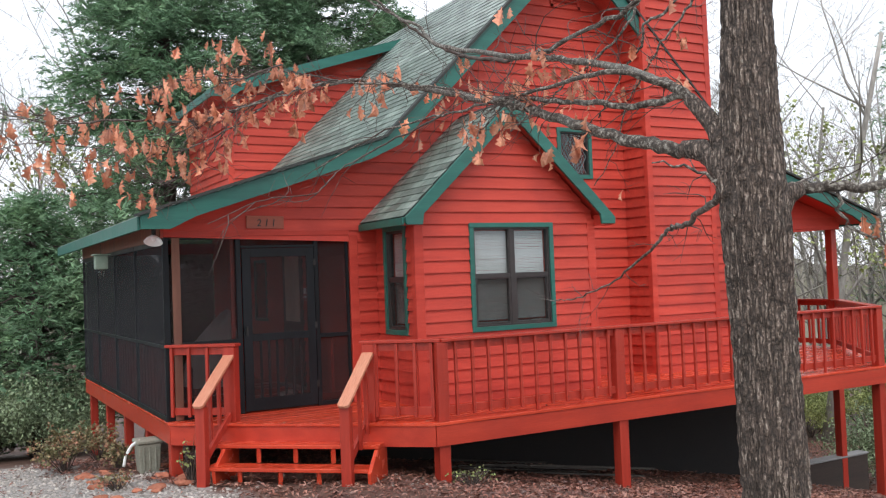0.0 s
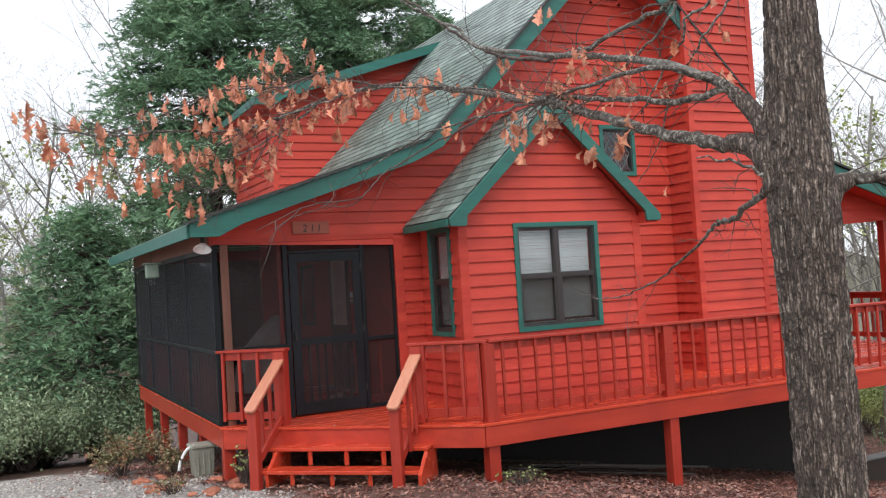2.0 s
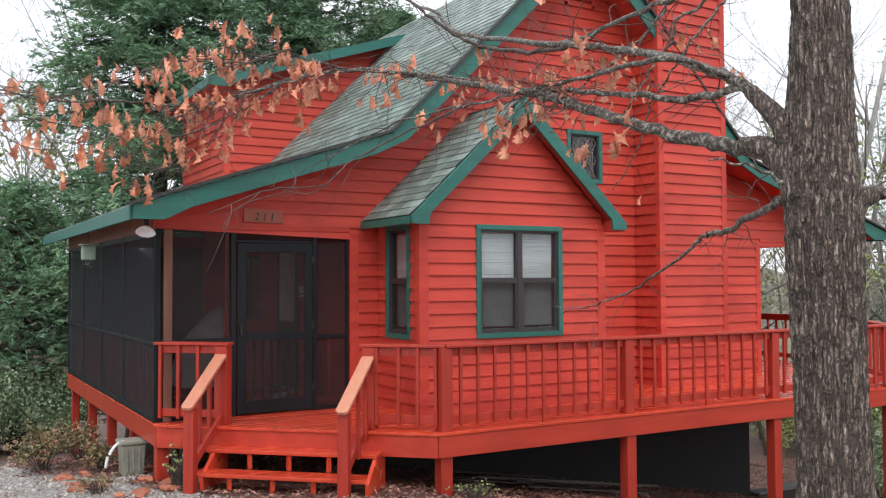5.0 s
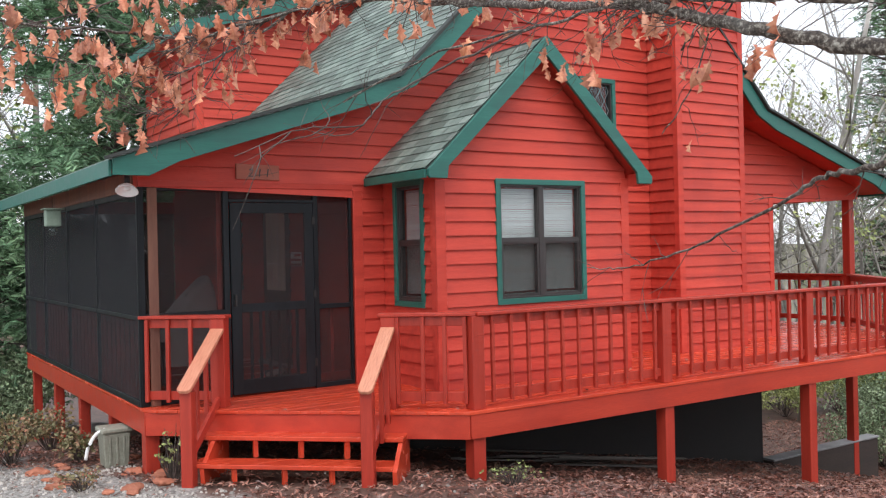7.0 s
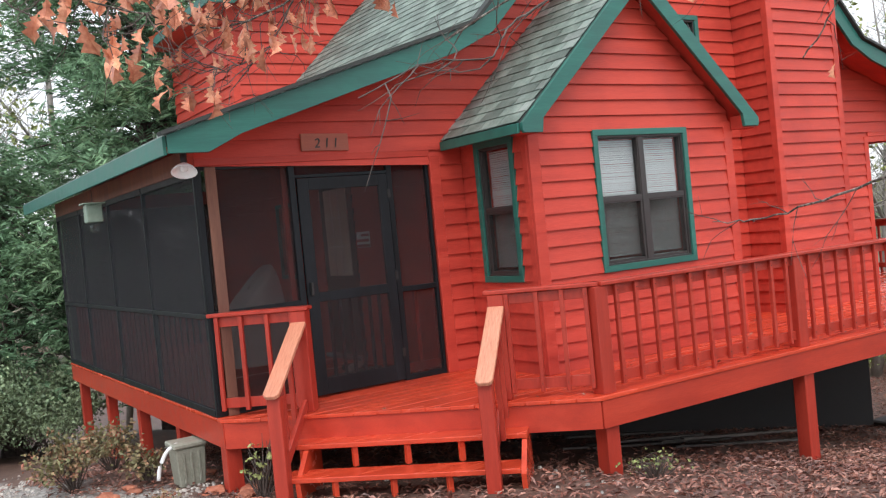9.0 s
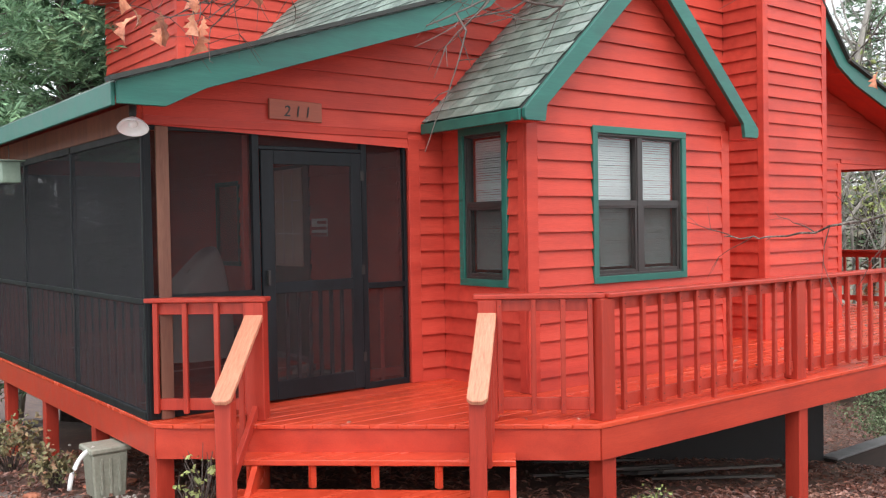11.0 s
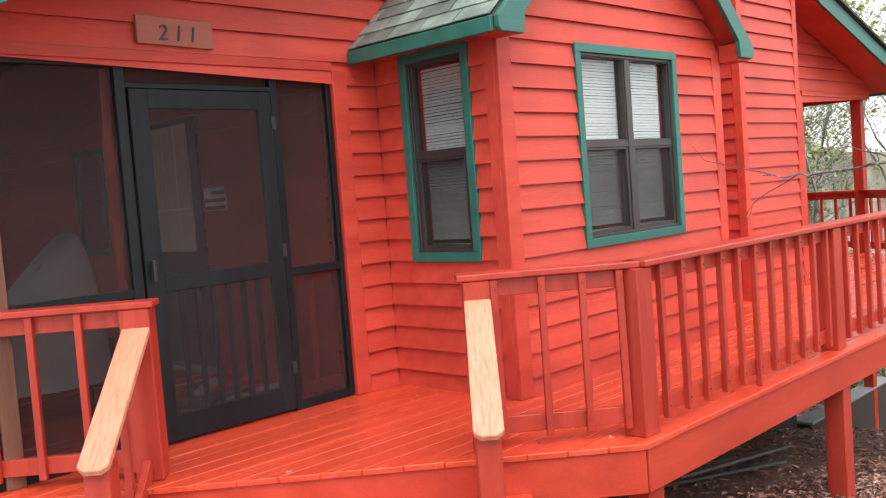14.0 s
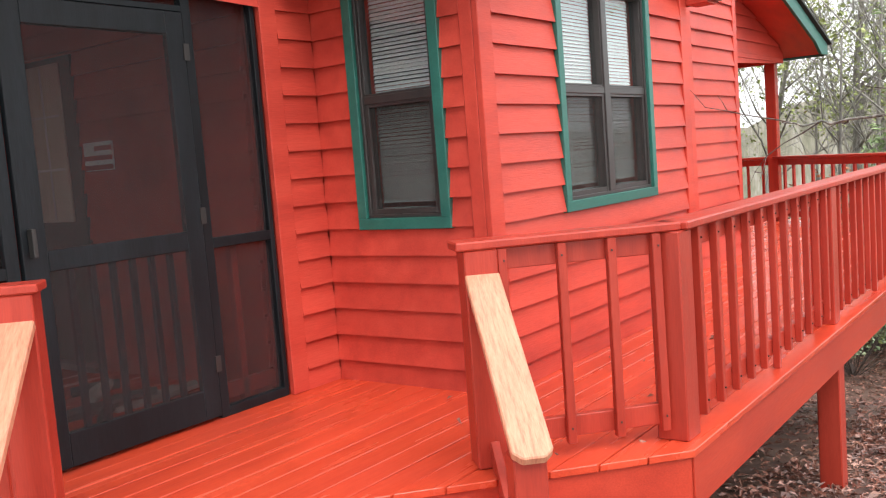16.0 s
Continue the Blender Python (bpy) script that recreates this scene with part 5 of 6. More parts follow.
# clay stones near the corner
for i in range(22):
    r = random.Random(90 + i)
    x, y = 2.0 + r.uniform(-0.6, 0.6), 10.7 + r.uniform(-1.0, 1.6)
    bm = bmesh.new()
    bmesh.ops.create_icosphere(bm, subdivisions=2, radius=r.uniform(0.04, 0.10))
    for v in bm.verts:
        v.co *= 1 + 0.55 * noise.noise(v.co * 14 + Vector((i, 0, 0)))
        v.co.z *= 0.4
    o = part("clay_stone", bm, CLAY)
    o.location = (x, y, ground_z(x, y) + 0.02)
    tagged(o, "flat reddish clay stone half sunk in leaves", "stone", "stones by the porch corner")


# ---- vegetation ----
def leaf_quads(rng, verts, faces, c, size, n, spread, droop=0.0, lobed=False):
    """n small folded leaves about c."""
    for _ in range(n):
        p = Vector(c) + Vector((rng.gauss(0, spread), rng.gauss(0, spread), rng.gauss(0, spread)))
        d = Vector((rng.uniform(-1, 1), rng.uniform(-1, 1), rng.uniform(-1, 0.6) - droop)).normalized()
        s = d.cross(Vector((rng.uniform(-1, 1), rng.uniform(-1, 1), rng.uniform(-1, 1)))).normalized()
        u = d.cross(s)
        L = size * rng.uniform(0.6, 1.25)
        w = L * rng.uniform(0.28, 0.42)
        i = len(verts)
        if lobed:
            bend = rng.uniform(-0.22, 0.3)
            edge = [(0.0, 0.02), (0.14, 0.04), (0.22, 0.20), (0.33, 0.13), (0.47, 0.40), (0.57, 0.20), (0.74, 0.42), (0.88, 0.16), (1.0, 0.02)]
            skew, fold = rng.uniform(0.6, 1.1), rng.uniform(0.3, 0.9)
            for t, e in edge:
                curl = bend * L * math.sin(t * 3)
                verts.append(p + d * (L * t) + s * (w * e * 2.1) + u * (curl + e * L * fold))
                verts.append(p + d * (L * t) + u * curl)
                verts.append(p + d * (L * (t - 0.05 * skew)) - s * (w * e * 2.1 * skew) + u * (curl + e * L * fold))
            for k in range(len(edge) - 1):
                a = i + 3 * k
                faces += [(a, a + 1, a + 4, a + 3), (a + 1, a + 2, a + 5, a + 4)]
        else:
            verts += [p, p + d * L * 0.5 + s * w + u * w * 0.4, p + d * L, p + d * L * 0.5 - s * w + u * w * 0.4]
            faces.append((i, i + 1, i + 2, i + 3))


BRANCHES = {
    "big": [(3.75, 3.45, 2.17), (3.76, 3.68, 2.33), (3.75, 3.95, 2.39), (3.78, 4.37, 2.51), (3.75, 4.9, 2.7), (3.71, 5.31, 2.86), (3.67, 5.6, 2.96), (3.96, 6.77, 3.27), (4.13, 8.5, 3.74), (3.69, 9.0, 3.8), (3.22, 9.11, 3.67), (2.79, 9.2, 3.48), (2.19, 9.01, 3.31), (1.62, 8.8, 3.26), (0.95, 8.2, 3.1), (0.49, 7.7, 3.07)],
    "upper": [(3.76, 3.52, 2.34), (3.78, 3.66, 2.53), (3.78, 3.85, 2.7), (3.79, 4.11, 2.83), (3.79, 4.62, 3.04), (3.72, 5.37, 3.24), (4.02, 7.0, 3.74), (4.11, 7.61, 4.09), (4.16, 8.31, 4.42), (4.01, 8.68, 4.7)],
    "mid": [(3.78, 3.8, 2.67), (3.79, 4.26, 2.69), (3.77, 4.79, 2.81), (3.73, 5.17, 2.89), (4.0, 7.0, 3.33), (4.13, 8.5, 3.72)],
    "cross": [(3.7, 3.85, 2.72), (3.4, 4.0, 2.81), (3.62, 4.8, 2.91), (3.63, 5.6, 2.96), (3.77, 6.6, 3.04), (3.61, 7.4, 3.02), (3.25, 8.2, 2.76)],
    "top": [(3.9, 3.5, 3.7), (3.82, 4.22, 3.34), (3.8, 4.65, 3.27), (3.74, 5.21, 3.23), (3.7, 5.48, 3.27)]}
BRANCHES_LOW = {
    "dark_a": [(6.49, 6.2, 4.54), (6.39, 6.3, 4.23), (6.31, 6.5, 4.0), (6.24, 6.7, 3.77), (6.25, 6.9, 3.59), (6.27, 7.2, 3.36), (6.31, 7.4, 2.98), (6.24, 7.7, 2.6)],
    "dark_b": [(6.04, 6.4, 4.6), (5.91, 6.5, 4.24), (5.81, 6.6, 3.99), (5.69, 6.9, 3.75), (5.56, 7.1, 3.61), (5.49, 7.3, 3.48), (5.31, 7.5, 3.3), (5.2, 7.7, 3.15)],
    "dark_c": [(6.0, 6.0, 4.31), (6.01, 6.2, 4.09), (5.88, 6.4, 3.97), (5.91, 6.5, 3.79), (5.91, 6.7, 3.67), (5.82, 6.9, 3.36), (5.85, 7.1, 3.21)],
    "left_top": [(3.99, 8.6, 4.71), (4.17, 8.3, 4.43), (4.36, 8.0, 4.13), (4.53, 7.7, 3.9), (4.61, 7.3, 3.75), (4.85, 6.8, 3.67), (4.86, 6.3, 3.7)],
    "crest": [(4.05, 6.9, 3.33), (3.97, 7.6, 3.52), (3.68, 8.0, 3.59), (3.33, 8.3, 3.6), (3.05, 8.5, 3.52), (2.68, 8.6, 3.41), (2.32, 8.7, 3.27), (2.02, 8.8, 3.14)],
    "haze": [(3.17, 8.8, 3.91), (2.7, 8.8, 3.73), (2.2, 8.8, 3.69), (1.98, 8.8, 3.62), (1.51, 8.8, 3.4), (1.07, 8.8, 3.25), (0.75, 8.8, 3.31)],
    "dead": [(3.8, 3.5, 2.1), (4.09, 4.0, 2.04), (4.71, 4.8, 2.0), (4.94, 5.2, 1.99), (5.15, 5.6, 1.88), (5.78, 6.8, 1.62), (6.15, 7.8, 1.44), (6.37, 8.5, 1.36), (6.2, 8.7, 1.38)],
    "stub": [(3.7, 3.45, 2.11), (3.56, 3.6, 2.22), (3.5, 3.8, 2.27)],
    "right": [(3.85, 3.4, 2.0), (4.02, 3.3, 2.08), (4.17, 3.2, 2.09), (4.36, 3.0, 2.08), (4.68, 2.8, 2.12), (5.4, 2.4, 2.3)],
    "rtwig": [(4.2, 3.15, 2.08), (4.17, 3.1, 1.9), (4.33, 3.0, 1.78), (4.52, 2.9, 1.72)],
    "leafb": [(3.81, 8.87, 3.81), (3.35, 9.08, 3.91), (2.87, 9.19, 3.87), (2.33, 9.05, 3.77)],
    "leafc": [(3.22, 9.11, 3.67), (2.66, 9.16, 3.26), (2.04, 8.96, 2.98), (1.48, 8.69, 2.97), (0.75, 8.0, 2.9), (0.49, 7.7, 2.79)],
    "leafd": [(2.79, 9.2, 3.48), (2.4, 9.08, 2.9), (2.03, 8.96, 2.71), (1.61, 8.8, 2.79)],
    "fine": [(3.77, 6.6, 3.04), (3.5, 7.3, 2.85), (3.18, 7.4, 2.67), (2.86, 7.2, 2.45), (2.35, 7.0, 2.36), (1.83, 6.8, 2.15)]}
THICK = {"big": (0.050, 0.006), "upper": (0.040, 0.010), "mid": (0.024, 0.012), "cross": (0.019, 0.006), "top": (0.022, 0.010), "dead": (0.026, 0.004),
         "stub": (0.012, 0.004), "right": (0.04, 0.018), "rtwig": (0.012, 0.004), "leafb": (0.011, 0.004), "leafc": (0.012, 0.003), "leafd": (0.008, 0.003), "fine": (0.010, 0.003),
         "dark_a": (0.017, 0.006), "dark_b": (0.018, 0.007), "dark_c": (0.018, 0.008), "left_top": (0.010, 0.022), "crest": (0.012, 0.004), "haze": (0.010, 0.004)}


def oak():
    t = thing("oak_tree", "oak with deeply furrowed bark and clusters of dry russet leaves", "tree")
    rng = random.Random(11)
    # trunk with furrowed bark
    axis = [(3.93, 3.42, -0.6), (3.92, 3.42, 0.3), (3.88, 3.41, 1.2), (3.84, 3.40, 1.9), (3.84, 3.41, 2.3), (3.87, 3.42, 3.0), (3.90, 3.44, 4.2), (3.9, 3.5, 6.0), (3.95, 3.5, 8.5)]
    rad = [0.25, 0.172, 0.160, 0.172, 0.158, 0.128, 0.116, 0.09, 0.06]
    ln = smooth_line(axis, 44)
    sides = 110
    verts, faces = [], []
    for i, p in enumerate(ln):
        f = i / 44
        k = min(int(f), len(rad) - 2)
        r = rad[k] + (rad[k + 1] - rad[k]) * (f - k)
        for j in range(sides):
            a = 2 * math.pi * j / sides
            c = Vector((math.cos(a), math.sin(a), 0))
            q = Vector((c.x * 4.6, c.y * 4.6, p.z * 2.6))
            ridge = min(1.0, abs(noise.noise(q * 1.7)) * 4.2) - 0.6
            ridge += 0.6 * (min(1.0, abs(noise.noise(q * 3.9 + Vector((9, 2, 4)))) * 4) - 0.6)
            plate = noise.noise(Vector((c.x * 6, c.y * 6, p.z * 16))) * 0.5
            verts.append(p + c * (r + 0.015 * (ridge + plate)))
    for i in range(len(ln) - 1):
        for j in range(sides):
            k = (j + 1) % sides
            faces.append((i * sides + j, i * sides + k, (i + 1) * sides + k, (i + 1) * sides + j))
    raw("trunk", verts, faces, BARK, t, True)
    for pts, radii in (([(3.85, 3.42, 1.5), (3.82, 3.43, 1.85), (3.77, 3.46, 2.12), (3.745, 3.60, 2.30), (3.72, 3.78, 2.355)], (0.10, 0.125, 0.105, 0.068, 0.046)),
                       ([(3.76, 3.45, 2.05), (3.755, 3.49, 2.28), (3.752, 3.58, 2.46), (3.745, 3.74, 2.63)], (0.10, 0.075, 0.052, 0.038)),
                       ([(3.85, 3.41, 1.55), (3.90, 3.38, 1.85), (3.97, 3.33, 2.03), (4.06, 3.27, 2.085)], (0.10, 0.105, 0.07, 0.038))):
        ln = smooth_line(pts, 6)
        q = [radii[min(int(i / 6), len(radii) - 1)] + (radii[min(int(i / 6) + 1, len(radii) - 1)] - radii[min(int(i / 6), len(radii) - 1)]) * (i / 6 % 1) for i in range(len(ln))]
        verts, faces = [], []
        tube_data(verts, faces, ln, q, 24, rng, 0.05)
        raw("branch_collar", verts, faces, BARK, t, True)
    leafv, leaff, tv, tf = [], [], [], []
    for source in (BRANCHES, BRANCHES_LOW):
        for name, pts in source.items():
            ln = smooth_line(pts, 6)
            r0, r1 = THICK[name]
            n = len(ln)
            for i in range(1, n - 1):
                ln[i] += Vector((rng.gauss(0, 1), rng.gauss(0, 1), rng.gauss(0, 1))) * 0.008
            radii = [r0 + (r1 - r0) * (i / (n - 1)) ** 0.75 for i in range(n)]
            verts, faces = [], []
            tube_data(verts, faces, ln, radii, 10 if r0 > 0.02 else 6, rng, 0.06)
            raw("branch", verts, faces, BARKTHIN if r0 > 0.011 else TWIG, t, True)
            # side twigs
            leafy = name in ("crest", "haze", "big", "mid", "cross", "leafb", "leafc", "leafd", "fine", "upper")
            count = {"dead": 16, "stub": 2, "right": 5, "rtwig": 3, "big": 125, "leafc": 26, "leafd": 20, "leafb": 34, "fine": 10, "crest": 40, "haze": 40, "dark_a": 12, "dark_b": 12, "dark_c": 8, "left_top": 22}.get(name, 15)
            for c in range(count):
                f = rng.uniform(0.25 if name == "big" else 0.1, 1)
                if name == "big":
                    f = max(0.3, f)
                i = min(int(f * (n - 1)), n - 2)
                p = ln[i].copy()
                d = (ln[i + 1] - ln[i]).normalized()
                d = (d + Vector((rng.gauss(0, .6), rng.gauss(0, .6), rng.gauss(-0.12, .55)))).normalized()
                L = rng.uniform(0.22, 0.75) * (0.7 if name in ("stub", "rtwig") else 1)
                seg = [p]
                for k in range(5):
                    d = (d + Vector((rng.gauss(0, .28), rng.gauss(0, .28), rng.gauss(-0.03, .25)))).normalized()
                    seg.append(seg[-1] + d * L / 5)
                tube_data(tv, tf, seg, [0.0045, 0.004, 0.0033, 0.0026, 0.002, 0.0012], 4)
                d2 = d
                for b in range(2):
                    q = seg[rng.randint(2, 4)]
                    d2 = (d + Vector((rng.gauss(0, .8), rng.gauss(0, .8), rng.gauss(0, .7)))).normalized()
                    e = q + d2 * L * 0.3
                    tube_data(tv, tf, [q, (q + e) / 2 + Vector((0, 0, rng.uniform(-.01, .02))), e], [0.0025, 0.002, 0.001], 3)
                if leafy and name != "fine" and p.x < 4.0 and p.y > 7.2:
                    leafchance = 0.38 if p.x < 2.2 else (0.34 if p.z > 3.3 and p.x < 3.9 else 0.08)
                else:
                    leafchance = 0.22 if name not in ("dead", "fine") and p.z > 2.6 and p.y > 4.2 else 0.05
                if rng.random() < leafchance:
                    for q in seg[2:] + [e]:
                        if rng.random() < 0.62:
                            leaf_quads(rng, leafv, leaff, q, 0.15 if p.y > 7 else 0.11, rng.randint(1, 2), 0.03, 2.4, True)
    o = raw("twig_growth", tv, tf, TWIG, t)
    tagged(o, kind="stuff")
    o = raw("dry_leaves", leafv, leaff, OAKLEAF, t)
    tagged(o, "dry russet lobed leaves", kind="stuff")
    # upper limbs above the view
    for s in range(5):
        a = s * 1.3 + 0.4
        p0 = Vector((3.9, 3.47, 4.2 + s * 0.7))
        pts = [p0]
        d = Vector((math.cos(a), math.sin(a), 0.5))
        for k in range(5):
            d = (d + Vector((rng.gauss(0, .25), rng.gauss(0, .25), rng.gauss(0.05, .15)))).normalized()
            pts.append(pts[-1] + d * 0.6)
        verts, faces = [], []
        tube_data(verts, faces, smooth_line(pts, 3), list(np.linspace(0.045, 0.012, 16)), 7, rng, 0.08)
        raw("branch", verts, faces, BARKTHIN, t, True)


oak()


def evergreen(name, label, at, height, radius, seed, sprays, low=0.0, material=CEDAR, lean=0.0):
    """A conifer: tapered trunk, drooping limbs and many feathery sprays in uneven layers."""
    t = thing(name, label, "tree", at=at)
    rng = random.Random(seed)
    verts, faces = [], []
    tube_data(verts, faces, [(0, 0, -0.5), (0.05, 0, height * 0.5), (0, 0, height * 0.97)], [0.22, 0.14, 0.02], 10, rng, 0.06)
    raw("trunk", verts, faces, TWIG, t, True)
    lv, lf, bv, bf = [], [], [], []
    limbs = int(height * 17)
    per = max(8, sprays // limbs)
    for i in range(limbs):
        f = (i + rng.random()) / limbs
        z = low + (height - low) * f ** 1.05
        a = rng.uniform(0, 2 * math.pi)
        lump = 0.78 + 0.38 * noise.noise(Vector((math.cos(a) * 1.4, math.sin(a) * 1.4, z * 0.5 + seed)))
        R = radius * (1 - f ** 1.5) ** 0.75 * lump * rng.uniform(0.75, 1.15) + 0.25
        pts = [Vector((0, 0, z))]
        for k in range(1, 5):
            q = k / 4
            pts.append(Vector((math.cos(a) * R * q, math.sin(a) * R * q, z + R * (0.25 * q - 0.32 * q * q) + rng.uniform(-.1, .1))))
        tube_data(bv, bf, pts, [0.04, 0.03, 0.02, 0.012, 0.006], 4)
        for s in range(per):
            q = rng.uniform(0.06, 1.0) ** 0.7
            k = min(int(q * 4), 3)
            c = pts[k].lerp(pts[k + 1], q * 4 - k) + Vector((rng.gauss(0, .22), rng.gauss(0, .22), rng.gauss(0.0, .13))) * (0.4 + q)
            out = Vector((math.cos(a) + rng.gauss(0, .6), math.sin(a) + rng.gauss(0, .6), rng.gauss(0.45, .4))).normalized()
            side = out.cross(Vector((rng.gauss(0, .5), rng.gauss(0, .5), 1))).normalized()
            L = rng.uniform(0.14, 0.36)
            stem = out * L + Vector((0, 0, -0.25 * L))
            for w in range(11):
                g = w / 10
                sgn = 1 if w % 2 else -1
                d = (out * 0.8 + side * sgn * (1.05 - 0.6 * g) + Vector((0, 0, rng.gauss(-0.05, .2)))).normalized()
                n0 = d.cross(Vector((rng.gauss(0, 1), rng.gauss(0, 1), rng.gauss(0, 1)))).normalized() * rng.uniform(0.010, 0.019)
                b0 = len(lv)
                o0 = c + stem * g * 0.8
                ll = L * (0.78 - 0.34 * g) * rng.uniform(0.7, 1.2)
                lv += [o0, o0 + d * ll * 0.5 + n0, o0 + d * ll + Vector((0, 0, -0.02)), o0 + d * ll * 0.5 - n0]
                lf.append((b0, b0 + 1, b0 + 2, b0 + 3))
    tagged(raw("limb_growth", bv, bf, TWIG, t), kind="stuff")
    tagged(raw("crown", lv, lf, material, t), kind="stuff")
    return t


def zat(x, y, dz=-0.2):
    return (x, y, ground_z(x, y) + dz)


evergreen("cedar_tree", "tall dense dark green cedar behind the screened porch", zat(4.8, 21.5), 15.5, 3.9, 3, 26000, 1.2)
evergreen("cedar_tree", "broad dark green cedar rising over the dormer roof", zat(9.2, 23.5), 17.0, 5.0, 8, 32000, 1.5)
evergreen("cedar_tree", "dark green cedar with drooping limbs behind the house", zat(13.4, 26.5), 13.5, 4.4, 21, 12000, 3)
evergreen("young_cedar", "young cedar with drooping green boughs beside the porch", zat(1.9, 21.4), 5.6, 2.1, 5, 2600, 1.9)
evergreen("young_cedar", "young cedar with sparse low green limbs beside the porch", zat(0.9, 24.5), 4.4, 1.6, 15, 1300, 0.3, HOLLY)
evergreen("laurel_tree", "bushy green evergreen beyond the deck's far corner", zat(21.3, 9.7), 6.6, 1.9, 31, 3600, 0.3, LAUREL)
evergreen("pine_tree", "slender grey-green pine in the woods beyond the deck", zat(31, 20), 15, 2.2, 37, 2500, 4, CEDAR)


def bare_tree(name, label, seed, height, r0, levels=4, leaves=0, leafmat=None):
    """A leafless tree: forking tapered limbs down to fine twigs."""
    t = thing(name, label, "tree", "bare trees in the woods")
    rng = random.Random(seed)
    v, f, tv, tf, lv, lf = [], [], [], [], [], []

    def grow(p, d, L, r, lev):
        pts, rad = [p], [r]
        n = 5 if lev == 0 else 4
        for k in range(n):
            d = (d + Vector((rng.gauss(0, .07 + .09 * lev), rng.gauss(0, .07 + .09 * lev), rng.gauss(0.04, .06)))).normalized()
            pts.append(pts[-1] + d * L / n)
            rad.append(r * (1 - 0.62 * (k + 1) / n))
        (tube_data(v, f, pts, rad, 7 if lev == 0 else 4) if lev < 2 else tube_data(tv, tf, pts, rad, 3))
        if lev >= levels:
            if leaves and rng.random() < 0.5:
                leaf_quads(rng, lv, lf, pts[-1], 0.12, leaves, 0.12)
            return
        kids = (9, 5, 4, 3)[min(lev, 3)]
        for c in range(kids):
            q = rng.uniform(0.35 if lev == 0 else 0.2, 1.0)
            k = min(int(q * n), n - 1)
            base_ = pts[k].lerp(pts[k + 1], q * n - k)
            a = rng.uniform(0, 2 * math.pi)
            nd = (d * 0.8 + Vector((math.cos(a), math.sin(a), rng.uniform(-0.1, 0.5))) * 0.85).normalized()
            grow(base_, nd, L * rng.uniform(0.32, 0.5), max(0.005, rad[k] * 0.45), lev + 1)

    grow(Vector((0, 0, -0.4)), Vector((rng.gauss(0, .05), rng.gauss(0, .05), 1)), height, r0, 0)
    raw("trunk", v, f, FARBARK, t, True)
    tagged(raw("twig_growth", tv, tf, FARBARK, t), kind="stuff")
    if lv:
        tagged(raw("leaves", lv, lf, leafmat, t), kind="stuff")
    return t


kinds = [bare_tree("bare_tree", "leafless grey-barked tree among the leaf litter of the woods", 100 + i, h, r) for i, (h, r) in enumerate(((13, 0.16), (11, 0.11), (15, 0.19), (9, 0.07), (12, 0.09)))]
kinds.append(bare_tree("budding_tree", "slim tree with sparse yellow-green spring leaves", 120, 8.5, 0.05, 3, 9, YELLOWLEAF))
kinds.append(bare_tree("budding_tree", "slim tree with sparse yellow-green spring leaves", 121, 7.0, 0.04, 3, 10, YELLOWLEAF))
spots = random.Random(77)
placed = 0
for t in kinds:
    t.matrix_basis = pose(*zat(20 + placed * 2.3, 34 + placed * 1.7, 0))
    placed += 1
for i in range(100):
    a = spots.uniform(-0.2, 1.42)
    d = spots.uniform(17, 52) if i > 50 else spots.uniform(15, 32)
    x, y = d * math.sin(a), d * math.cos(a)
    if (1.0 < x < 17.5 and 7.5 < y < 20) or (2 < x < 16 and y < 27) or (d < 25 and a > 0.7) or (d < 24 and a < 0.25):
        continue
    k = spots.choice((0, 1, 2, 3, 4, 5, 6, 5, 6))
    s = spots.uniform(0.75, 1.2)
    c = copy_thing(kinds[k], pose(*zat(x, y, 0), 0, 0, spots.uniform(0, 360)) @ Matrix.Diagonal((s, s, s, 1)))


for i in range(70):
    a, d = spots.uniform(-0.40, 0.07), spots.uniform(27, 50)
    s = spots.uniform(0.5, 0.95)
    copy_thing(kinds[spots.choice((1, 3, 3, 4, 5))], pose(*zat(d * math.sin(a), d * math.cos(a), 0), 0, 0, spots.uniform(0, 360)) @ Matrix.Diagonal((s, s, s, 1)))


for i in range(52):
    a, d = spots.uniform(0.72, 1.30), spots.uniform(25, 46)
    s = spots.uniform(0.7, 1.2)
    copy_thing(kinds[spots.choice((5, 6, 5, 1, 3, 4))], pose(*zat(d * math.sin(a), d * math.cos(a), 0), 0, 0, spots.uniform(0, 360)) @ Matrix.Diagonal((s, s, s, 1)))


def shrub(name, label, x, y, r, h, seed, material, n=260, size=0.06, group=""):
    t = thing(name, label, "shrub", group, at=zat(x, y, 0))
    rng = random.Random(seed)
    sv, sf, lv, lf = [], [], [], []
    for i in range(26):
        a, q = rng.uniform(0, 6.28), rng.uniform(0.2, 1) ** 0.6
        tip = Vector((math.cos(a) * r * q, math.sin(a) * r * q, h * rng.uniform(0.5, 1.0) * (1.1 - 0.4 * q)))
        m = tip * 0.5 + Vector((rng.gauss(0, .04), rng.gauss(0, .04), 0.05))
        tube_data(sv, sf, [(0, 0, -0.05), m, tip], [0.008, 0.005, 0.002], 4)
        for k in range(n // 26):
            c = m.lerp(tip, rng.uniform(0.1, 1.1)) + Vector((rng.gauss(0, r * .12), rng.gauss(0, r * .12), rng.gauss(0, h * .07)))
            leaf_quads(rng, lv, lf, c, size, 2, 0.02)
    tagged(raw("stem_growth", sv, sf, TWIG, t), kind="stuff")
    tagged(raw("leaves", lv, lf, material, t), kind="stuff")
    return t


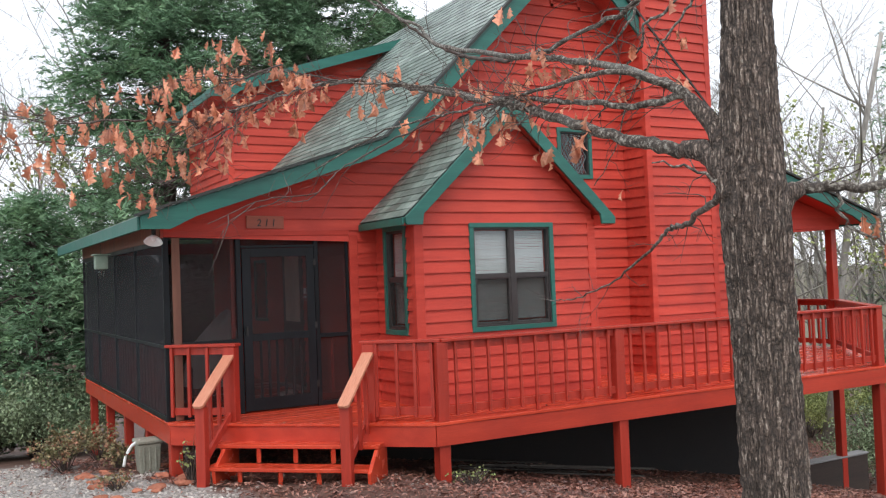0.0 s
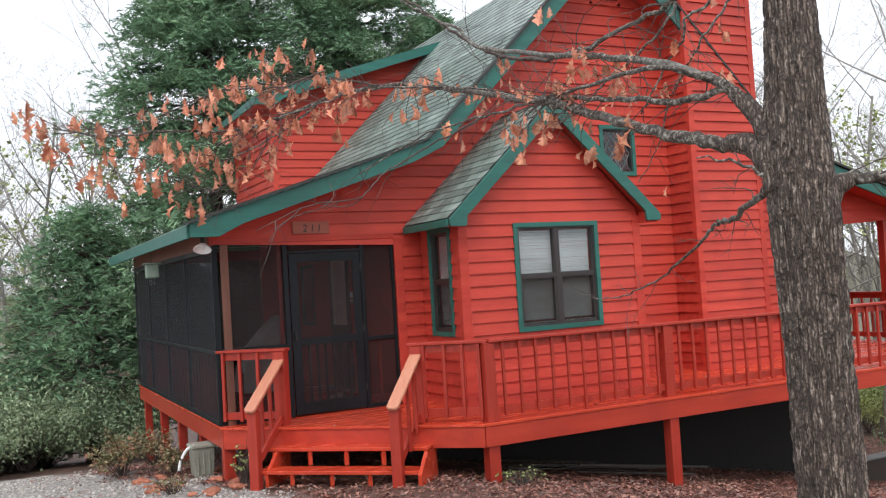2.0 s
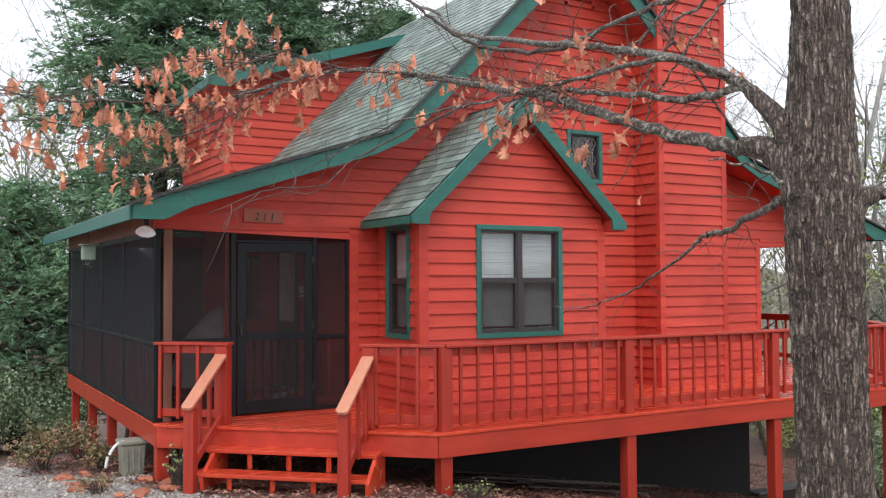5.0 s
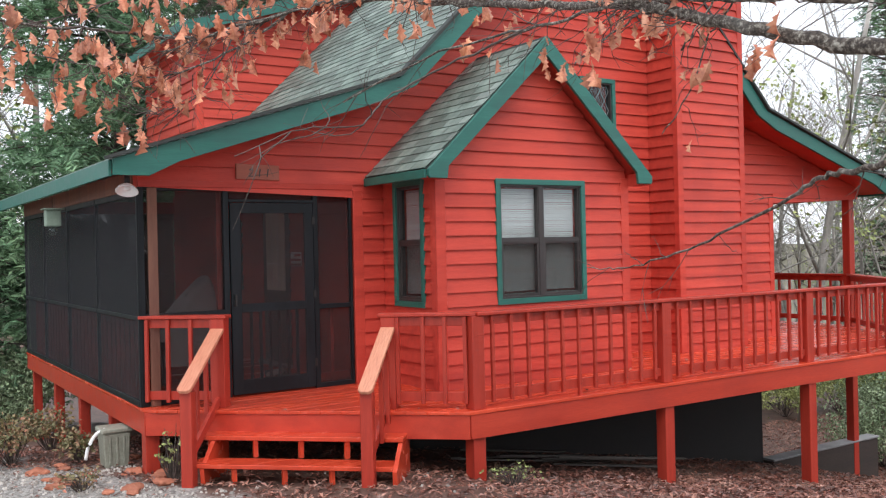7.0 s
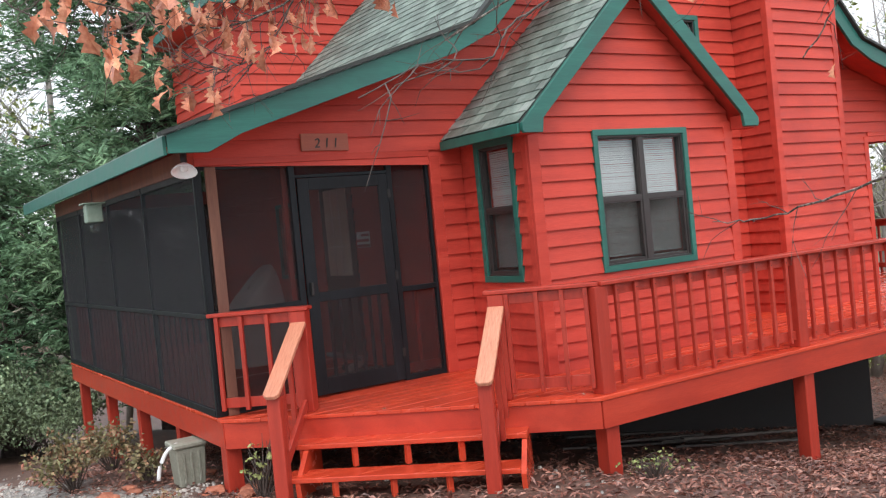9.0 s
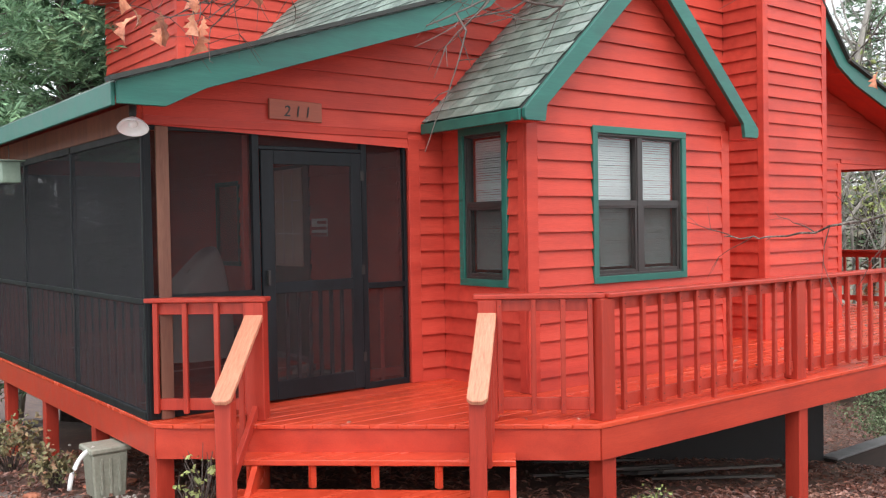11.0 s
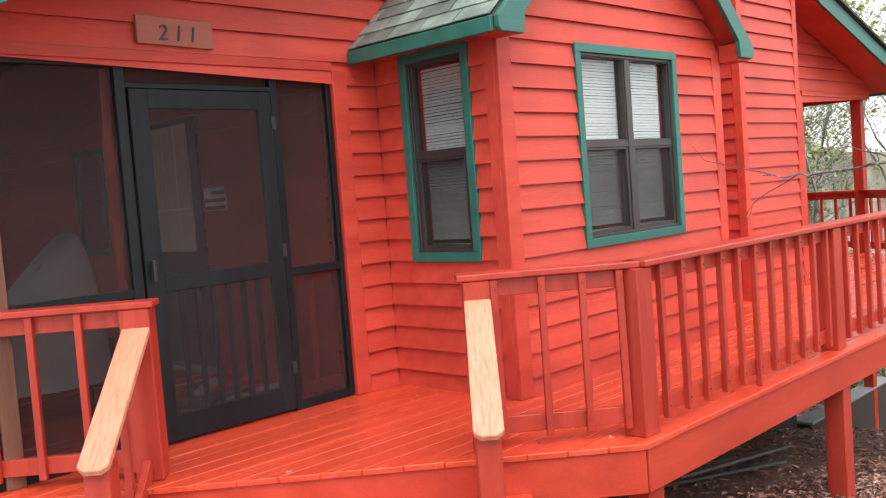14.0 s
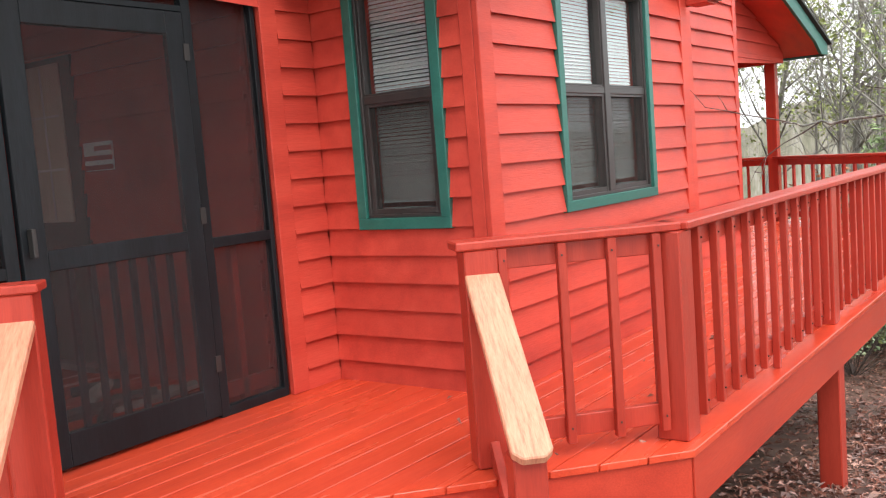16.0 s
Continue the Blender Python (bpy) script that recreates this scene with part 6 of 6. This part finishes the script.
shrub("garden_shrub", "small garden shrub with pinkish green leaves in the leaf bed", 1.45, 12.6, 0.42, 0.72, 1, PINKLEAF, 620, 0.05)
shrub("garden_shrub", "low garden shrub with red-tinged leaves by the porch posts", 1.98, 13.4, 0.32, 0.6, 2, PINKLEAF, 360, 0.05)
shrub("garden_shrub", "low twiggy shrub by the screened porch", 2.05, 12.2, 0.22, 0.4, 12, PINKLEAF, 200, 0.05)
shrub("seedling", "thin green seedling growing against the deck corner", 2.50, 10.35, 0.14, 0.66, 3, YELLOWLEAF, 26, 0.05)
shrub("weed_tuft", "small yellow-green weed at a deck post", 5.05, 8.5, 0.25, 0.22, 4, YELLOWLEAF, 60, 0.035)
shrub("weed_tuft", "small reddish-green weed in the gravel edge", 1.75, 10.6, 0.22, 0.2, 6, PINKLEAF, 120, 0.04)

# underbrush
brush = [shrub("underbrush", "tangle of green underbrush at the edge of the woods", 0, 0, 1.5, 1.9, 50 + i, m, 3000, 0.07, "underbrush") for i, m in enumerate((HOLLY, HOLLY, YELLOWLEAF))]
for i, b in enumerate(brush):
    b.matrix_basis = pose(*zat(-2.5 - 1.5 * i, 18.5 + i, 0))
for i in range(72):
    if i < 30:
        x, y = spots.uniform(-8, 1.0), spots.uniform(22, 33)
    else:
        a, d = spots.uniform(0.93, 1.45), spots.uniform(20, 36)
        x, y = d * math.sin(a), d * math.cos(a)
        if i > 55:
            x, y = spots.uniform(18, 34), spots.uniform(17, 30)
    s = spots.uniform(0.6, 1.5)
    copy_thing(brush[i % 3 if i >= 30 else spots.choice((0, 1, 0, 1, 2))], pose(*zat(x, y, 0), 0, 0, spots.uniform(0, 360)) @ Matrix.Diagonal((s, s, s * 1.1, 1)))
for i in range(15):
    x, y = spots.uniform(-2.2, 2.4), spots.uniform(19.3, 24.5)
    s = spots.uniform(0.7, 1.15)
    copy_thing(brush[i % 2], pose(*zat(x, y, 0), 0, 0, spots.uniform(0, 360)) @ Matrix.Diagonal((s, s, s * 1.1, 1)))
rust = shrub("beech_sapling", "sapling holding rust-orange leaves in the woods", 25.4, 13.4, 1.3, 3.6, 60, RUSTLEAF, 2000, 0.10)
copy_thing(rust, pose(*zat(25.2, 12.3, 0.6), 0, 0, 70))
copy_thing(rust, pose(*zat(29, 18.5, 0.5)))

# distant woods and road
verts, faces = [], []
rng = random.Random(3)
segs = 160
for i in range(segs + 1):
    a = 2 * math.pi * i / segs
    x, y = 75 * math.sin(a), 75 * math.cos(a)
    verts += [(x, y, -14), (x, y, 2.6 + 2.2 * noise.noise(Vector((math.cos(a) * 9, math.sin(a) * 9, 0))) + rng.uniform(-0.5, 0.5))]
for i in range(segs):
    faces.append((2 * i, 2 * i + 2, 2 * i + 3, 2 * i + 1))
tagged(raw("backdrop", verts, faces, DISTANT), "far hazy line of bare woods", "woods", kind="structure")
verts, faces = [], []
for i in range(13):
    x, y = 27.0 + i * 0.5, 6 + i * 1.6
    verts += [(x, y, ground_z(x, y) + 0.04), (x + 4.5, y - 1.2, ground_z(x + 4.5, y - 1.2) + 0.04)]
for i in range(12):
    faces.append((2 * i, 2 * i + 1, 2 * i + 3, 2 * i + 2))
tagged(raw("road", verts, faces, ROADMAT), "wet grey road beyond the trees", "road", kind="structure")

# leaf litter and gravel
rng = random.Random(21)
lv, lf = [], []
def litter_here(x, y):
    return x + 0.30 * y + 0.8 * (noise.noise(Vector((x * 1.1, y * 1.1, 0))) + 0.5) > 5.8
n = 0
while n < 92000:
    if n < 48000:
        x, y = rng.uniform(0.4, 15), rng.uniform(5.0, 14.5)
    else:
        x, y = rng.uniform(6, 24), rng.uniform(5, 18)
    n += 1
    if (4.9 < x < 14.3 and y > 9.3 and rng.random() < 0.7) or (not litter_here(x, y) and rng.random() < 0.93):
        continue
    z = ground_z(x, y) + rng.uniform(0.004, 0.03)
    a, L = rng.uniform(0, 6.28), rng.uniform(0.04, 0.085) * (0.5 if n < 48000 else 0.62)
    w = L * 0.36
    tx, ty = rng.gauss(0, .28), rng.gauss(0, .28)
    i = len(lv)
    c, s = math.cos(a), math.sin(a)
    for u_, v_, k in ((-L, 0, 0), (-0.2 * L, w, 1), (L, 0, 0.3), (0.1 * L, -w, 1)):
        lv.append((x + c * u_ - s * v_, y + s * u_ + c * v_, z + u_ * tx + v_ * ty + k * 0.012))
    lf.append((i, i + 1, i + 2, i + 3))
tagged(raw("fallen_leaves", lv, lf, LITTER), "wet fallen leaves lying on the ground", "leaves", kind="stuff")
gv, gf = [], []
n = 0
while n < 13000:
    x, y = rng.uniform(-2.0, 4.8), rng.uniform(6.0, 15.5)
    n += 1
    if litter_here(x, y) and rng.random() < 0.97:
        continue
    r = rng.uniform(0.010, 0.026)
    z = ground_z(x, y) + r * 0.15
    i = len(gv)
    a = rng.uniform(0, 1.57)
    ring = [(math.cos(a + k * 1.57) * r * rng.uniform(0.7, 1.2), math.sin(a + k * 1.57) * r * rng.uniform(0.7, 1.2)) for k in range(4)]
    gv += [(x + p, y + q, z - 0.005) for p, q in ring] + [(x + p * 0.6, y + q * 0.6, z + r * 0.6) for p, q in ring]
    gf += [(i + 4, i + 5, i + 6, i + 7)] + [(i + k, i + (k + 1) % 4, i + 4 + (k + 1) % 4, i + 4 + k) for k in range(4)]
tagged(raw("gravel", gv, gf, STONE), "loose grey gravel of the drive", "gravel", kind="stuff")
# a few leaves fallen on the boards
lv, lf = [], []
for k in range(46):
    x, y = rng.uniform(3.0, 12.0), rng.uniform(8.8, 10.7)
    lo, hi = deck_x_range(y)
    if not (lo + 0.1 < x < hi) or (BAY0 < x < BAY1 and y > BAYF):
        continue
    leaf_quads(rng, lv, lf, (x, y, FLOOR + 0.012), 0.045, 1, 0.0, 0.0)
tagged(raw("deck_leaves", lv, lf, LITTER), "small dead leaves and twigs scattered on the deck", "leaves", kind="stuff")

# ---- shingle tabs ----
shingles(bay_roof, (BMID - BAYEAVE, BAYF - 0.20, BPEAK - BAYEAVE * BSLOPE), (0, 1, 0), Vector((1, 0, BSLOPE)).normalized(), WALL - BAYF + 0.18, BAYEAVE * math.hypot(1, BSLOPE), lambda a, b: True, 200, 1)
shingles(bay_roof, (BMID + BAYEAVE, BAYF - 0.20, BPEAK - BAYEAVE * BSLOPE), (0, 1, 0), Vector((-1, 0, BSLOPE)).normalized(), WALL - BAYF + 0.18, BAYEAVE * math.hypot(1, BSLOPE), lambda a, b: True, 0, 2)
shingles(roof, (5.12, RAKE - 0.02, 3.50 - 0.010), (0, 1, 0), (R2, 0, R2), BACK - RAKE, 3.19 / R2, lambda a, b: a < DORM_Y - RAKE + 0.3 or b > 3.9, 300, 3)
shingles(roof, (11.46, RAKE - 0.02, 3.54 - 0.010), (0, 1, 0), (-R2, 0, R2), 4.0, 3.15 / R2, lambda a, b: True, 0, 4)
shingles(roof, (2.05, RAKE - 0.02, 2.502 - 0.010), (0, 1, 0), LOWN, BACK - RAKE + 0.4, 3.07 * math.hypot(1, 0.325), lambda a, b: True, 0, 5)
shingles(roof, (14.85, RAKE - 0.02, 2.502 - 0.010), (0, 1, 0), Vector((-1, 0, 0.306)).normalized(), 4.0, 3.39 * math.hypot(1, 0.306), lambda a, b: True, 0, 6)
